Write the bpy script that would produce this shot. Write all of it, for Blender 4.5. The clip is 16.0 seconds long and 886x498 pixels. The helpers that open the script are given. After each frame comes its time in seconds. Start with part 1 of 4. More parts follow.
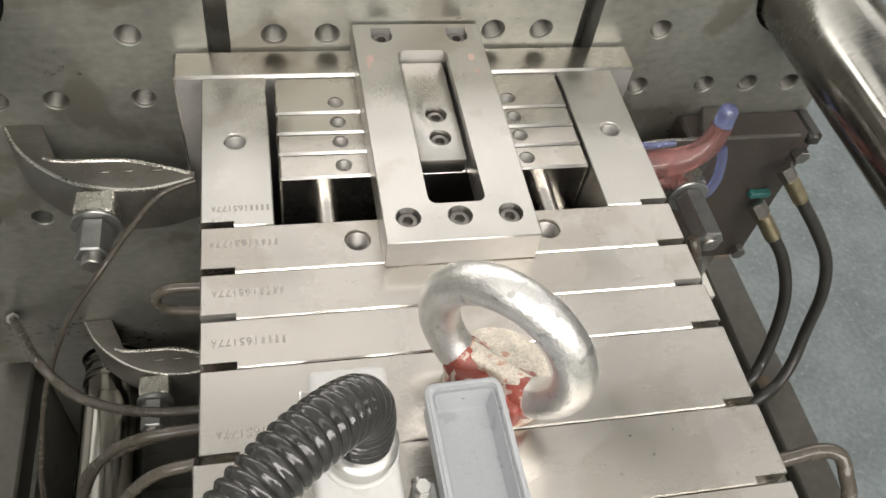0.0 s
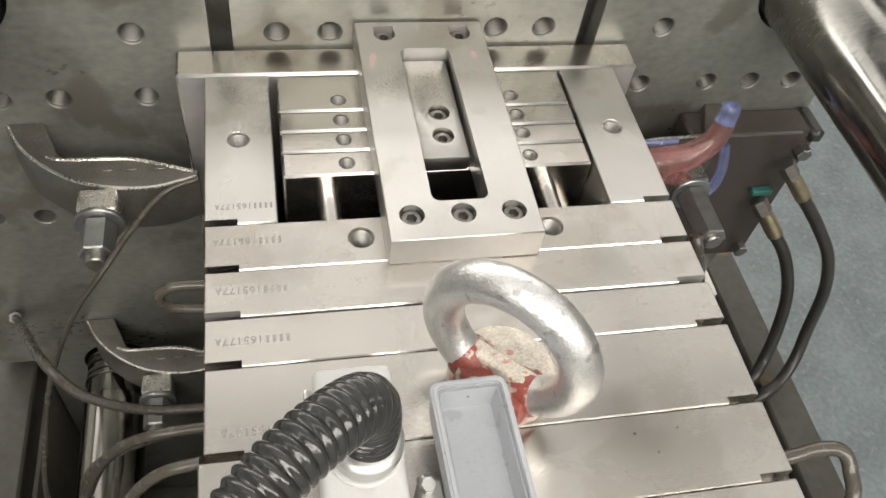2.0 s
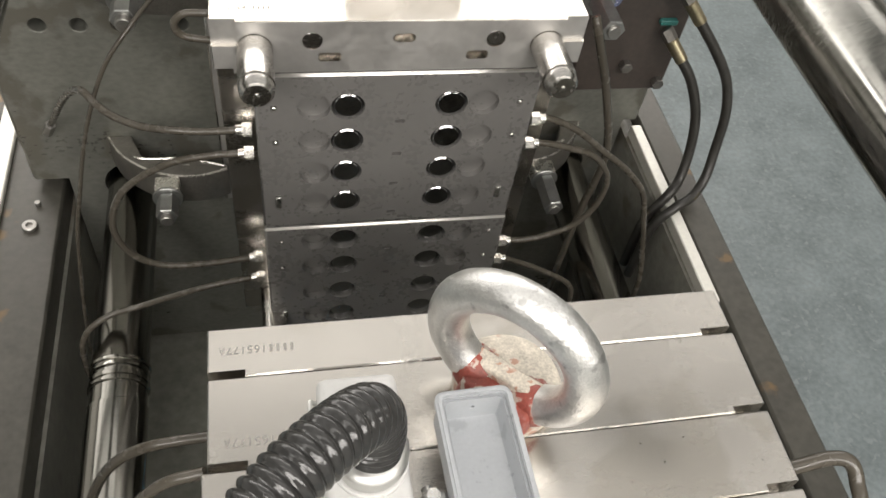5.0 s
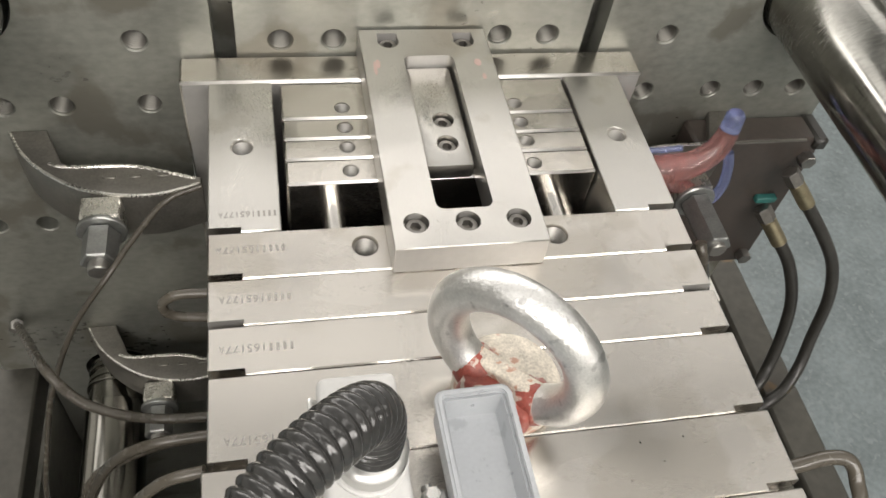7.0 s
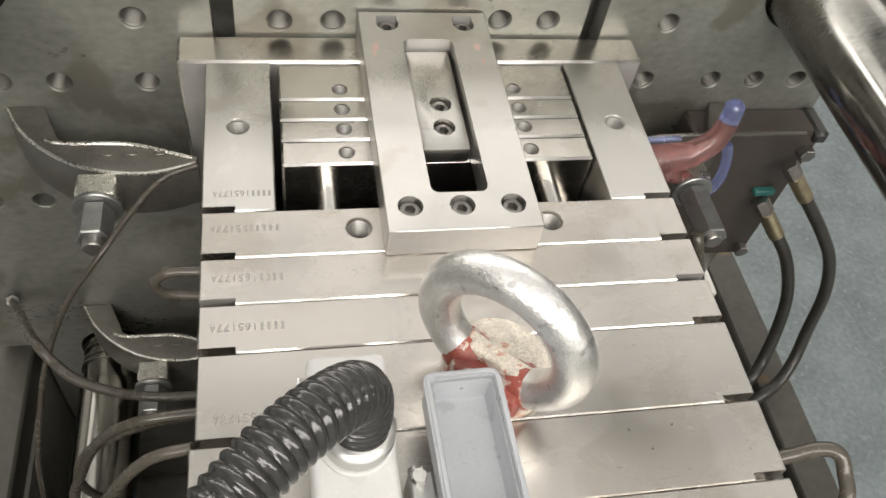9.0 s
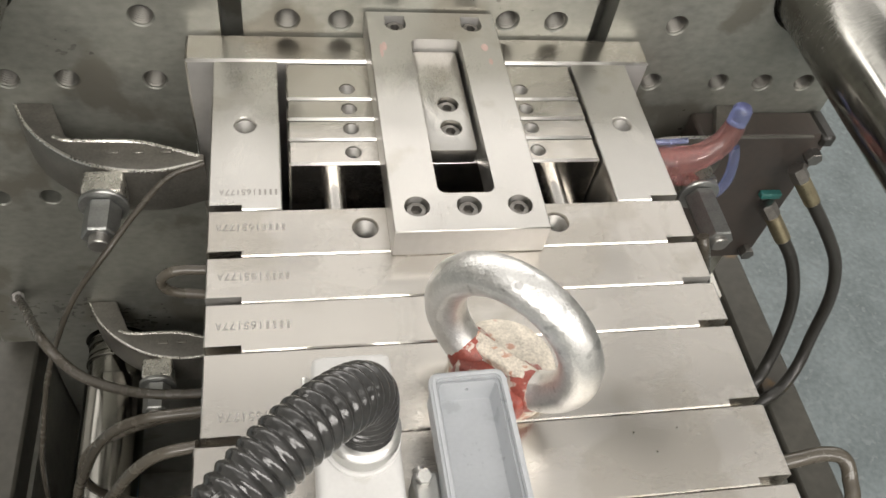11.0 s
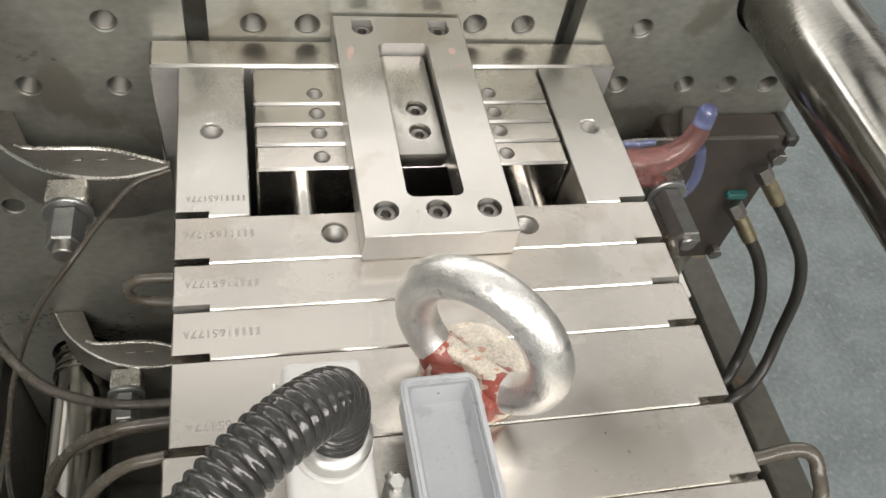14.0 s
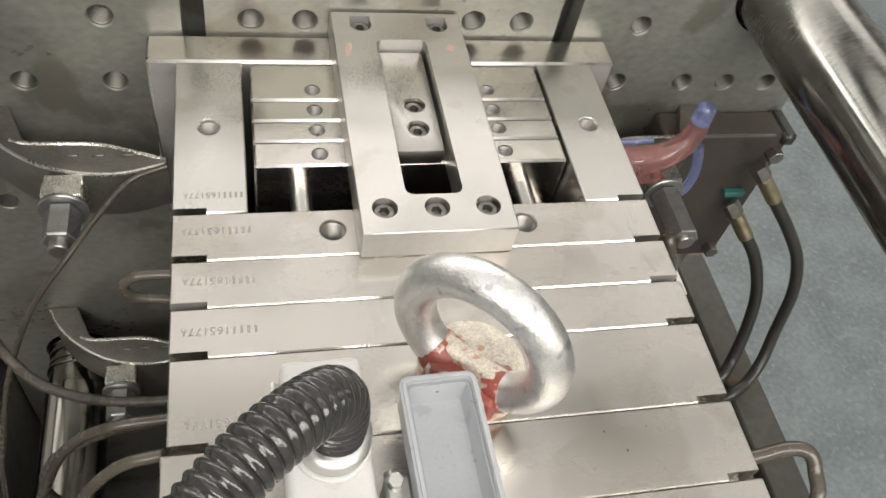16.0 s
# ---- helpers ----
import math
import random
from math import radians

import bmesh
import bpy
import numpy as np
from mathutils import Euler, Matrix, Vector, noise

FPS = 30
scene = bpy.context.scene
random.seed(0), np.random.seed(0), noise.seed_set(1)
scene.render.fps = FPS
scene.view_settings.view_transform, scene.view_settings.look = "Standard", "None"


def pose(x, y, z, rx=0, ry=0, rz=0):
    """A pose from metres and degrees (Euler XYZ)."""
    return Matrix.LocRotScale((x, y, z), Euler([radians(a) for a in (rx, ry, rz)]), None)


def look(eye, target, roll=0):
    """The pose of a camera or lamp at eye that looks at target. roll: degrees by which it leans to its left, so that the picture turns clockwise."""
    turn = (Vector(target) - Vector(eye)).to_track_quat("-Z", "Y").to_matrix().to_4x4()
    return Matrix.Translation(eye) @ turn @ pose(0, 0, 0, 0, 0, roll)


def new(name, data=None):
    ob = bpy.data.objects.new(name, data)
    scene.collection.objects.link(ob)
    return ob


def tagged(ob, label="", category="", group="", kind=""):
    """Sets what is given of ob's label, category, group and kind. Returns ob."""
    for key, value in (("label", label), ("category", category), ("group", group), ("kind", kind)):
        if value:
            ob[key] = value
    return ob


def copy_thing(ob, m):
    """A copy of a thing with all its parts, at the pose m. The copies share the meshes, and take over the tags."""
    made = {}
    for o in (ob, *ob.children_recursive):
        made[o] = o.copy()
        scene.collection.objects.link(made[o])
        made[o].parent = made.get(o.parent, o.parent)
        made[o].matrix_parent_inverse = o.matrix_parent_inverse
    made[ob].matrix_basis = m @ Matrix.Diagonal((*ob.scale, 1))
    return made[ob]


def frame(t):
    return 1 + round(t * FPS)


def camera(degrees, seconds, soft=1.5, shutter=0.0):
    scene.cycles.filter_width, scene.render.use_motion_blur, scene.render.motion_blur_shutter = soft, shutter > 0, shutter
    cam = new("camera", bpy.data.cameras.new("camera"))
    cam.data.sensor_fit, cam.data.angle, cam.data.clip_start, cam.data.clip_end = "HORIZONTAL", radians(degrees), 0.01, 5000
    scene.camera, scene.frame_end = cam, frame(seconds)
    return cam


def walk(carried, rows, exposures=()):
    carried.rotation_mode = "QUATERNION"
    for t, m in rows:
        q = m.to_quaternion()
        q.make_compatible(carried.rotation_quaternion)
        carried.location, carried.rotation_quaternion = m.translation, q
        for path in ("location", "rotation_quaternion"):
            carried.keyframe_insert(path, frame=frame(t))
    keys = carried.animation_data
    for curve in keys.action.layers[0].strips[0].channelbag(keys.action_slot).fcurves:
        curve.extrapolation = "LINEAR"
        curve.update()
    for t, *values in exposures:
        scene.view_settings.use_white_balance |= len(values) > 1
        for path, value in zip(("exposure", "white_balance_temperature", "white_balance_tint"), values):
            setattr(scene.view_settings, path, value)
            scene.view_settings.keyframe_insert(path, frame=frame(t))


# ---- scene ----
cam = camera(56.8, 16.0, soft=1.6)
PATH = [
    (0, (0.059, -0.34, 1.917), (0.453, 0.845, 0.355), 10.9),
    (0.5, (0.057, -0.34, 1.917), (0.455, 0.845, 0.356), 11.0),
    (1, (0.058, -0.339, 1.918), (0.458, 0.843, 0.355), 11.0),
    (1.5, (0.056, -0.339, 1.917), (0.454, 0.844, 0.355), 10.9),
    (2, (0.056, -0.34, 1.916), (0.45, 0.844, 0.353), 10.8),
    (2.5, (0.056, -0.339, 1.917), (0.45, 0.85, 0.358), 10.7),
    (3, (0.055, -0.338, 1.918), (0.448, 0.856, 0.362), 10.6),
    (3.5, (0.054, -0.338, 1.917), (0.447, 0.856, 0.361), 10.6),
    (4, (0.053, -0.336, 1.915), (0.45, 0.859, 0.36), 10.8),
    (6.5, (0.055, -0.337, 1.916), (0.444, 0.857, 0.36), 10.5),
    (7, (0.054, -0.337, 1.915), (0.447, 0.858, 0.359), 10.7),
    (7.5, (0.053, -0.337, 1.915), (0.441, 0.859, 0.359), 10.5),
    (8, (0.053, -0.338, 1.916), (0.427, 0.858, 0.358), 9.9),
    (8.5, (0.056, -0.338, 1.914), (0.433, 0.85, 0.349), 10.1),
    (9, (0.06, -0.341, 1.912), (0.448, 0.834, 0.341), 12.0),
    (11.5, (0.058, -0.339, 1.912), (0.436, 0.836, 0.338), 12.2),
    (12, (0.058, -0.337, 1.912), (0.437, 0.835, 0.336), 12.1),
    (12.5, (0.06, -0.339, 1.913), (0.462, 0.836, 0.345), 12.8),
    (13, (0.06, -0.34, 1.911), (0.49, 0.838, 0.353), 13.5),
    (13.5, (0.058, -0.339, 1.912), (0.497, 0.836, 0.354), 13.6),
    (14, (0.06, -0.34, 1.911), (0.506, 0.834, 0.354), 13.7),
    (14.5, (0.061, -0.339, 1.911), (0.513, 0.829, 0.352), 14.0),
    (15, (0.061, -0.34, 1.911), (0.525, 0.826, 0.354), 14.5),
    (15.5, (0.06, -0.339, 1.911), (0.52, 0.826, 0.352), 14.4),
    (16, (0.057, -0.337, 1.91), (0.517, 0.826, 0.349), 14.5),
]
walk(cam, [(t, look(eye, target, roll)) for t, eye, target, roll in PATH])

# ---- world and light ----
world = bpy.data.worlds.new("hall")
scene.world = world
world.use_nodes = True
world.node_tree.nodes["Background"].inputs[0].default_value = (0.9, 0.95, 1.0, 1)
world.node_tree.nodes["Background"].inputs[1].default_value = 0.25
scene.view_settings.exposure = 0.0


def area_lamp(name, place, size_x, size_y, power, colour=(1.0, 0.945, 0.895)):
    data = bpy.data.lights.new(name, "AREA")
    data.shape, data.size, data.size_y, data.energy, data.color = "RECTANGLE", size_x, size_y, power, colour
    ob = new(name, data)
    ob.matrix_world = pose(*place)
    return ob


# rows of linear lamps assumed under the ceiling of the hall, unseen, set to fit the reflections
# the row at y -0.55 is an added fill light for the pit
LAMPS = ((4.3, 1.8, 2.0, 78), (2.6, 1.9, 1.1, 12), (1.35, 1.8, 0.6, 3.8), (0.45, 1.8, 0.6, 3.4), (-0.55, 1.8, 0.5, 8.5), (-2.9, 1.8, 2.0, 128))
# the left pair at x -3.7 is added to give the lower tie bar a highlight
LAMP_ROWS = [(lamp_x, *row) for row in LAMPS for lamp_x in (-1.6, 0.4, 2.4)] + [(-3.7, *LAMPS[k]) for k in (0, 1)]
for lamp_x, lamp_y, lamp_w, lamp_d, lamp_power in LAMP_ROWS:
    area_lamp("assumed_lamp_light", (lamp_x, lamp_y, 3.66), lamp_w, lamp_d, lamp_power)

# ---- materials ----


def material(name, colour, rough=0.5, metal=0.0, vary=0.12, scale=40.0, stretch=(1, 1, 1), bump=0.02, spots=None, coat=0.0, transmission=0.0, rough_vary=0.1, fine=6.0, spot_at=0.62, piece=0.0, smudge=0.0):
    """Two scales of noise drive colour, roughness and fine relief; spots: (colour, scale) of stains with a shape of their own."""
    m = bpy.data.materials.new(name)
    m.use_nodes = True
    n, l = m.node_tree.nodes, m.node_tree.links
    b = n["Principled BSDF"]
    b.inputs["Metallic"].default_value = metal
    b.inputs["Coat Weight"].default_value = coat
    b.inputs["Transmission Weight"].default_value = transmission
    tc = n.new("ShaderNodeTexCoord")
    mp = n.new("ShaderNodeMapping")
    mp.inputs["Scale"].default_value = stretch
    l.new(tc.outputs["Object"], mp.inputs["Vector"])
    n1, n2 = n.new("ShaderNodeTexNoise"), n.new("ShaderNodeTexNoise")
    n1.inputs["Scale"].default_value, n2.inputs["Scale"].default_value = scale, scale * fine
    n1.inputs["Detail"].default_value, n2.inputs["Detail"].default_value = 5, 3
    l.new(tc.outputs["Object"], n1.inputs["Vector"])
    l.new(mp.outputs["Vector"], n2.inputs["Vector"])
    mix = n.new("ShaderNodeMix")
    mix.data_type = "FLOAT"
    mix.inputs[0].default_value = 0.5
    l.new(n1.outputs["Fac"], mix.inputs[2])
    l.new(n2.outputs["Fac"], mix.inputs[3])
    ramp = n.new("ShaderNodeValToRGB")
    ramp.color_ramp.elements[0].position, ramp.color_ramp.elements[1].position = 0.3, 0.7
    ramp.color_ramp.elements[0].color = (*[c * (1 - vary) for c in colour], 1)
    ramp.color_ramp.elements[1].color = (*[min(1, c * (1 + vary)) for c in colour], 1)
    l.new(mix.outputs[0], ramp.inputs[0])
    out = ramp.outputs[0]
    if spots:
        n3 = n.new("ShaderNodeTexNoise")
        n3.inputs["Scale"].default_value, n3.inputs["Detail"].default_value = spots[1], 6
        l.new(tc.outputs["Object"], n3.inputs["Vector"])
        r3 = n.new("ShaderNodeValToRGB")
        r3.color_ramp.elements[0].position, r3.color_ramp.elements[1].position = spot_at, spot_at + 0.05
        l.new(n3.outputs["Fac"], r3.inputs[0])
        mc = n.new("ShaderNodeMix")
        mc.data_type = "RGBA"
        mc.inputs[7].default_value = (*spots[0], 1)
        l.new(r3.outputs[0], mc.inputs[0])
        l.new(out, mc.inputs[6])
        out = mc.outputs[2]
    if piece:
        info = n.new("ShaderNodeObjectInfo")
        pr = n.new("ShaderNodeMapRange")
        pr.inputs["To Min"].default_value, pr.inputs["To Max"].default_value = 1 - piece, 1 + piece
        l.new(info.outputs["Random"], pr.inputs["Value"])
        pm = n.new("ShaderNodeVectorMath")
        pm.operation = "SCALE"
        l.new(out, pm.inputs[0])
        l.new(pr.outputs["Result"], pm.inputs["Scale"])
        out = pm.outputs[0]
    l.new(out, b.inputs["Base Color"])
    rr = n.new("ShaderNodeMapRange")
    rr.inputs["To Min"].default_value, rr.inputs["To Max"].default_value = max(0.02, rough - rough_vary), min(1, rough + rough_vary)
    rr.inputs["From Min"].default_value, rr.inputs["From Max"].default_value = 0.3, 0.7
    l.new(mix.outputs[0], rr.inputs["Value"])
    rough_out = rr.outputs["Result"]
    if smudge:
        n4 = n.new("ShaderNodeTexNoise")
        n4.inputs["Scale"].default_value, n4.inputs["Detail"].default_value, n4.inputs["Distortion"].default_value = 9, 4, 0.8
        l.new(tc.outputs["Object"], n4.inputs["Vector"])
        sm = n.new("ShaderNodeMapRange")
        sm.inputs["From Min"].default_value, sm.inputs["From Max"].default_value = 0.35, 0.7
        sm.inputs["To Min"].default_value, sm.inputs["To Max"].default_value = 0, smudge
        l.new(n4.outputs["Fac"], sm.inputs["Value"])
        ad = n.new("ShaderNodeMath")
        l.new(rough_out, ad.inputs[0])
        l.new(sm.outputs["Result"], ad.inputs[1])
        rough_out = ad.outputs[0]
    l.new(rough_out, b.inputs["Roughness"])
    if bump:
        bp = n.new("ShaderNodeBump")
        bp.inputs["Strength"].default_value, bp.inputs["Distance"].default_value = bump, 0.002
        l.new(mix.outputs[0], bp.inputs["Height"])
        l.new(bp.outputs["Normal"], b.inputs["Normal"])
    return m


STEEL = material("ground_steel", (0.60, 0.572, 0.53), 0.215, 1.0, 0.07, 14, (1.5, 26, 10), 0.018, fine=14, rough_vary=0.05, piece=0.05, smudge=0.12, spots=((0.53, 0.50, 0.45), 10), spot_at=0.57)
STEEL_B = material("milled_steel", (0.60, 0.585, 0.555), 0.29, 1.0, 0.08, 18, (20, 2, 10), 0.05, fine=12, piece=0.03, smudge=0.12, spots=((0.54, 0.52, 0.48), 14), spot_at=0.58)
STEEL_FACE = material("matt_parting_steel", (0.55, 0.54, 0.52), 0.5, 0.85, 0.10, 25, bump=0.05, smudge=0.1)
# brighter steel for front chamfers: the lamp's glint put into the colour
STEEL_GLINT = material("edge_glint_steel", (0.80, 0.78, 0.75), 0.38, 1.0, 0.05, 60)
STEEL_PIN = material("hardened_pin_steel", (0.50, 0.485, 0.46), 0.24, 1.0, 0.06, 40, (1, 20, 1), 0.01)
STEEL_DARK = material("dark_grey_steel", (0.185, 0.180, 0.172), 0.3, 0.3, 0.06, 25, bump=0.01)
STEEL_CORE = material("polished_core_steel", (0.45, 0.45, 0.46), 0.12, 1.0, 0.05, 60, bump=0.0)
BOLT = material("black_oxide_bolt", (0.22, 0.21, 0.195), 0.38, 0.85, 0.25, 200, bump=0.05)
# darker copy of the thread steel: shade inside the platen holes as colour
THREAD_SHADED = material("shaded_oily_thread", (0.15, 0.145, 0.13), 0.5, 0.8, 0.2, 200)
CLAMP_EDGE = material("worn_clamp_edge", (0.76, 0.74, 0.69), 0.28, 0.95, 0.15, 80, bump=0.1)
THREAD = material("oily_thread", (0.34, 0.33, 0.31), 0.4, 0.9, 0.2, 200)
PLATEN = material("oily_cast_platen", (0.222, 0.224, 0.198), 0.37, 0.5, 0.28, 9, (1, 1, 1.6), 0.06, spots=((0.165, 0.158, 0.132), 11), spot_at=0.56, rough_vary=0.16, smudge=0.12, fine=9)
TIEBAR = material("scratched_chrome", (0.31, 0.307, 0.285), 0.12, 1.0, 0.35, 12, (2, 20, 2), 0.03, fine=5, smudge=0.22)
TIEBAR_LOW = material("oily_worn_chrome", (0.31, 0.302, 0.275), 0.13, 1.0, 0.2, 10, (3, 14, 3), 0.012, fine=5, smudge=0.07, rough_vary=0.04)
MACHINE = material("dark_machine_paint", (0.235, 0.232, 0.205), 0.45, 0.0, 0.35, 12, bump=0.05, spots=((0.15, 0.135, 0.11), 9))
PAN = material("oily_drop_pan", (0.22, 0.22, 0.19), 0.5, 0.0, 0.3, 9, bump=0.04, spots=((0.15, 0.14, 0.115), 6))
MACHINE_RED = material("red_brown_paint", (0.052, 0.042, 0.036), 0.45, 0.0, 0.3, 20, bump=0.05)
CLAMP = material("forged_clamp_iron", (0.205, 0.195, 0.175), 0.42, 0.75, 0.25, 60, bump=0.15)
NUT = material("zinc_nut", (0.35, 0.355, 0.345), 0.38, 0.9, 0.2, 100)
EYE = material("galvanised_steel", (0.74, 0.738, 0.722), 0.40, 1.0, 0.14, 90, bump=0.42, spots=((0.48, 0.48, 0.47), 60), spot_at=0.60)
PAINT_WHITE = material("chipped_white_paint", (0.57, 0.525, 0.445), 0.55, 0.0, 0.4, 90, bump=0.55, spots=((0.45, 0.27, 0.20), 75), spot_at=0.59)
PAINT_CHIPPED = material("worn_white_over_red_paint", (0.54, 0.49, 0.415), 0.5, 0.0, 0.45, 90, bump=0.7, spots=((0.42, 0.24, 0.17), 110), spot_at=0.585)
PAINT_RED = material("chipped_red_paint", (0.27, 0.062, 0.045), 0.4, 0.0, 0.3, 110, bump=0.3, spots=((0.52, 0.45, 0.39), 120), spot_at=0.56)
HOOD = material("white_enamel", (0.55, 0.548, 0.535), 0.4, 0.0, 0.05, 60, bump=0.04, spots=((0.50, 0.495, 0.475), 50))
GREY_BOX = material("grey_enamel", (0.375, 0.392, 0.408), 0.34, 0.0, 0.06, 50, bump=0.04, spots=((0.315, 0.332, 0.342), 40))
NICKEL = material("nickel_gland", (0.60, 0.60, 0.58), 0.38, 1.0, 0.06, 60)
CONDUIT = material("black_vinyl_conduit", (0.028, 0.028, 0.027), 0.17, 0.0, 0.25, 70, bump=0.2, rough_vary=0.06, fine=4, coat=0.15)
RUBBER = material("black_hose_rubber", (0.026, 0.025, 0.022), 0.36, 0.0, 0.3, 60, bump=0.06, spots=((0.075, 0.06, 0.032), 18), spot_at=0.66)
PU_HOSE = material("smoky_water_hose", (0.070, 0.062, 0.049), 0.25, 0.0, 0.1, 15, bump=0.005)
BRASS = material("dull_brass_ferrule", (0.34, 0.30, 0.20), 0.35, 0.9, 0.25, 120, bump=0.05)
FITTING = material("nickel_fitting", (0.80, 0.79, 0.76), 0.25, 1.0, 0.05, 100)
BLUE = material("sky_blue_plastic", (0.19, 0.60, 0.96), 0.36, 0.0, 0.06, 60, bump=0.01)
RED_TUBE = material("clear_red_tube", (0.66, 0.34, 0.32), 0.22, 0.0, 0.06, 20, bump=0.002, transmission=0.86)
BLUE_TUBE = material("clear_blue_tube", (0.42, 0.48, 0.80), 0.2, 0.0, 0.06, 20, bump=0.002, transmission=0.84)
GREEN = material("green_tape", (0.03, 0.14, 0.125), 0.5, 0.0, 0.2, 60)
FLOOR = material("blue_grey_floor_paint", (0.146, 0.171, 0.176), 0.38, 0.0, 0.3, 7, bump=0.08, spots=((0.178, 0.203, 0.206), 40), spot_at=0.58, fine=9)
RAIL = material("oily_black_rail", (0.066, 0.063, 0.053), 0.38, 0.2, 0.3, 14, bump=0.06, spots=((0.15, 0.10, 0.052), 13), spot_at=0.6)
WAY = material("bright_guideway", (0.75, 0.74, 0.68), 0.4, 0.3, 0.1, 30)
WALL = material("hall_wall_paint", (0.62, 0.61, 0.58), 0.7, 0.0, 0.08, 3)
CEILING = material("hall_ceiling_paint", (0.70, 0.68, 0.63), 0.8, 0.0, 0.06, 2)
# shade of the stamped grooves put into a colour; rust specks share it
STAMP_SHADE_RUST = material("stamp_shade_and_rust", (0.36, 0.345, 0.32), 0.45, 0.95, 0.1, 100)
LAMP_CASE = material("lamp_case", (0.8, 0.8, 0.8), 0.5)
RED_MARK = material("red_marker", (0.66, 0.49, 0.45), 0.4, 0.6, 0.1, 100)

# ---- mesh helpers ----
ORIGIN = {}


def thing(name, base, label, category, group="", kind=""):
    ob = new(name)
    ob.location = base
    ob.empty_display_size = 0.02
    ORIGIN[ob.name] = Vector(base)
    return tagged(ob, label, category, group, kind)


def part(name, bm, mat, parent=None, label="", smooth=True):
    """Links a bmesh, given in world coordinates, as one mesh object under a thing or a part."""
    me = bm if isinstance(bm, bpy.types.Mesh) else bpy.data.meshes.new(name)
    base = ORIGIN.get(parent.name, Vector()) if parent else Vector()
    if me is not bm:
        bmesh.ops.recalc_face_normals(bm, faces=bm.faces[:])
        bm.to_mesh(me)
        bm.free()
    me.transform(Matrix.Translation(-base))
    me.materials.clear()
    me.materials.append(mat)
    for p in me.polygons:
        p.use_smooth = smooth
    if smooth:
        me.set_sharp_from_angle(angle=radians(38))
    ob = new(name, me)
    if parent:
        ob.parent = parent
    ORIGIN[ob.name] = base
    return tagged(ob, label)


def single(name, bm, mat, base, label, category, group="", kind="", smooth=True):
    """A thing made of one mesh, with its origin at base."""
    for v in bm.verts:
        v.co -= Vector(base)
    ob = part(name, bm, mat, None, label, smooth)
    ob.location = base
    ORIGIN[ob.name] = Vector(base)
    return tagged(ob, label, category, group, kind)


def box(x0, x1, y0, y1, z0, z1, bevel=0.0, bm=None, seg=1):
    own = bmesh.new()
    bmesh.ops.create_cube(own, size=1)
    for v in own.verts:
        v.co = Vector((x0 + (v.co.x + 0.5) * (x1 - x0), y0 + (v.co.y + 0.5) * (y1 - y0), z0 + (v.co.z + 0.5) * (z1 - z0)))
    if bevel:
        bmesh.ops.bevel(own, geom=own.edges[:], offset=bevel, segments=seg, profile=0.5, affect="EDGES")
    return merge(bm, own)


def merge(bm, own):
    if bm is None:
        return own
    me = bpy.data.meshes.new("t")
    own.to_mesh(me)
    own.free()
    bm.from_mesh(me)
    bpy.data.meshes.remove(me)
    return bm


def cyl(p0, p1, r0, r1=None, seg=24, bm=None, bevel=0.0):
    p0, p1 = Vector(p0), Vector(p1)
    prof = [(0.0, r0), ((p1 - p0).length, r0 if r1 is None else r1)]
    if bevel:
        h = prof[1][0]
        prof = [(0, r0 - bevel), (bevel, r0), (h - bevel, prof[1][1]), (h, prof[1][1] - bevel)]
    return lathe(p0, p1 - p0, prof, seg, bm)


def lathe(base, axis, prof, seg=24, bm=None, caps=True):
    """Turns a profile of (height along axis, radius) about the axis."""
    bm = bm or bmesh.new()
    q = Vector(axis).to_track_quat("Z", "Y")
    rings = []
    for h, r in prof:
        rings.append([bm.verts.new(Vector(base) + q @ Vector((r * math.cos(a), r * math.sin(a), h))) for a in [2 * math.pi * i / seg for i in range(seg)]])
    for a, b in zip(rings, rings[1:]):
        for i in range(seg):
            bm.faces.new((a[i], a[(i + 1) % seg], b[(i + 1) % seg], b[i]))
    if caps:
        bm.faces.new(rings[0][::-1])
        bm.faces.new(rings[-1])
    return bm


def spline(points, steps=10):
    """A smooth curve through the points."""
    p = [Vector(a) for a in points]
    p = [2 * p[0] - p[1]] + p + [2 * p[-1] - p[-2]]
    out = []
    for a, b, c, d in zip(p, p[1:], p[2:], p[3:]):
        for i in range(steps):
            t = i / steps
            out.append(0.5 * (2 * b + (c - a) * t + (2 * a - 5 * b + 4 * c - d) * t * t + (3 * b - a - 3 * c + d) * t ** 3))
    return out + [p[-2]]


def tube(points, radius, seg=12, steps=10, bm=None, wave=None, raw=False):
    """A round tube along a curve; wave(s): the radius at s metres along it."""
    bm = bm or bmesh.new()
    line = points if raw else spline(points, steps)
    rings, s, up = [], 0.0, None
    for i, c in enumerate(line):
        way = (line[min(i + 1, len(line) - 1)] - line[max(i - 1, 0)]).normalized()
        up = (Vector((0.31, 0.2, 0.93)) if up is None else up)
        up = (up - way * up.dot(way)).normalized()
        side = way.cross(up)
        s += (c - line[i - 1]).length if i else 0
        r = wave(s) if wave else radius
        rings.append([bm.verts.new(c + (up * math.cos(a) + side * math.sin(a)) * r) for a in [2 * math.pi * k / seg for k in range(seg)]])
    for a, b in zip(rings, rings[1:]):
        for k in range(seg):
            bm.faces.new((a[k], a[(k + 1) % seg], b[(k + 1) % seg], b[k]))
    bm.faces.new(rings[0][::-1])
    bm.faces.new(rings[-1])
    return bm


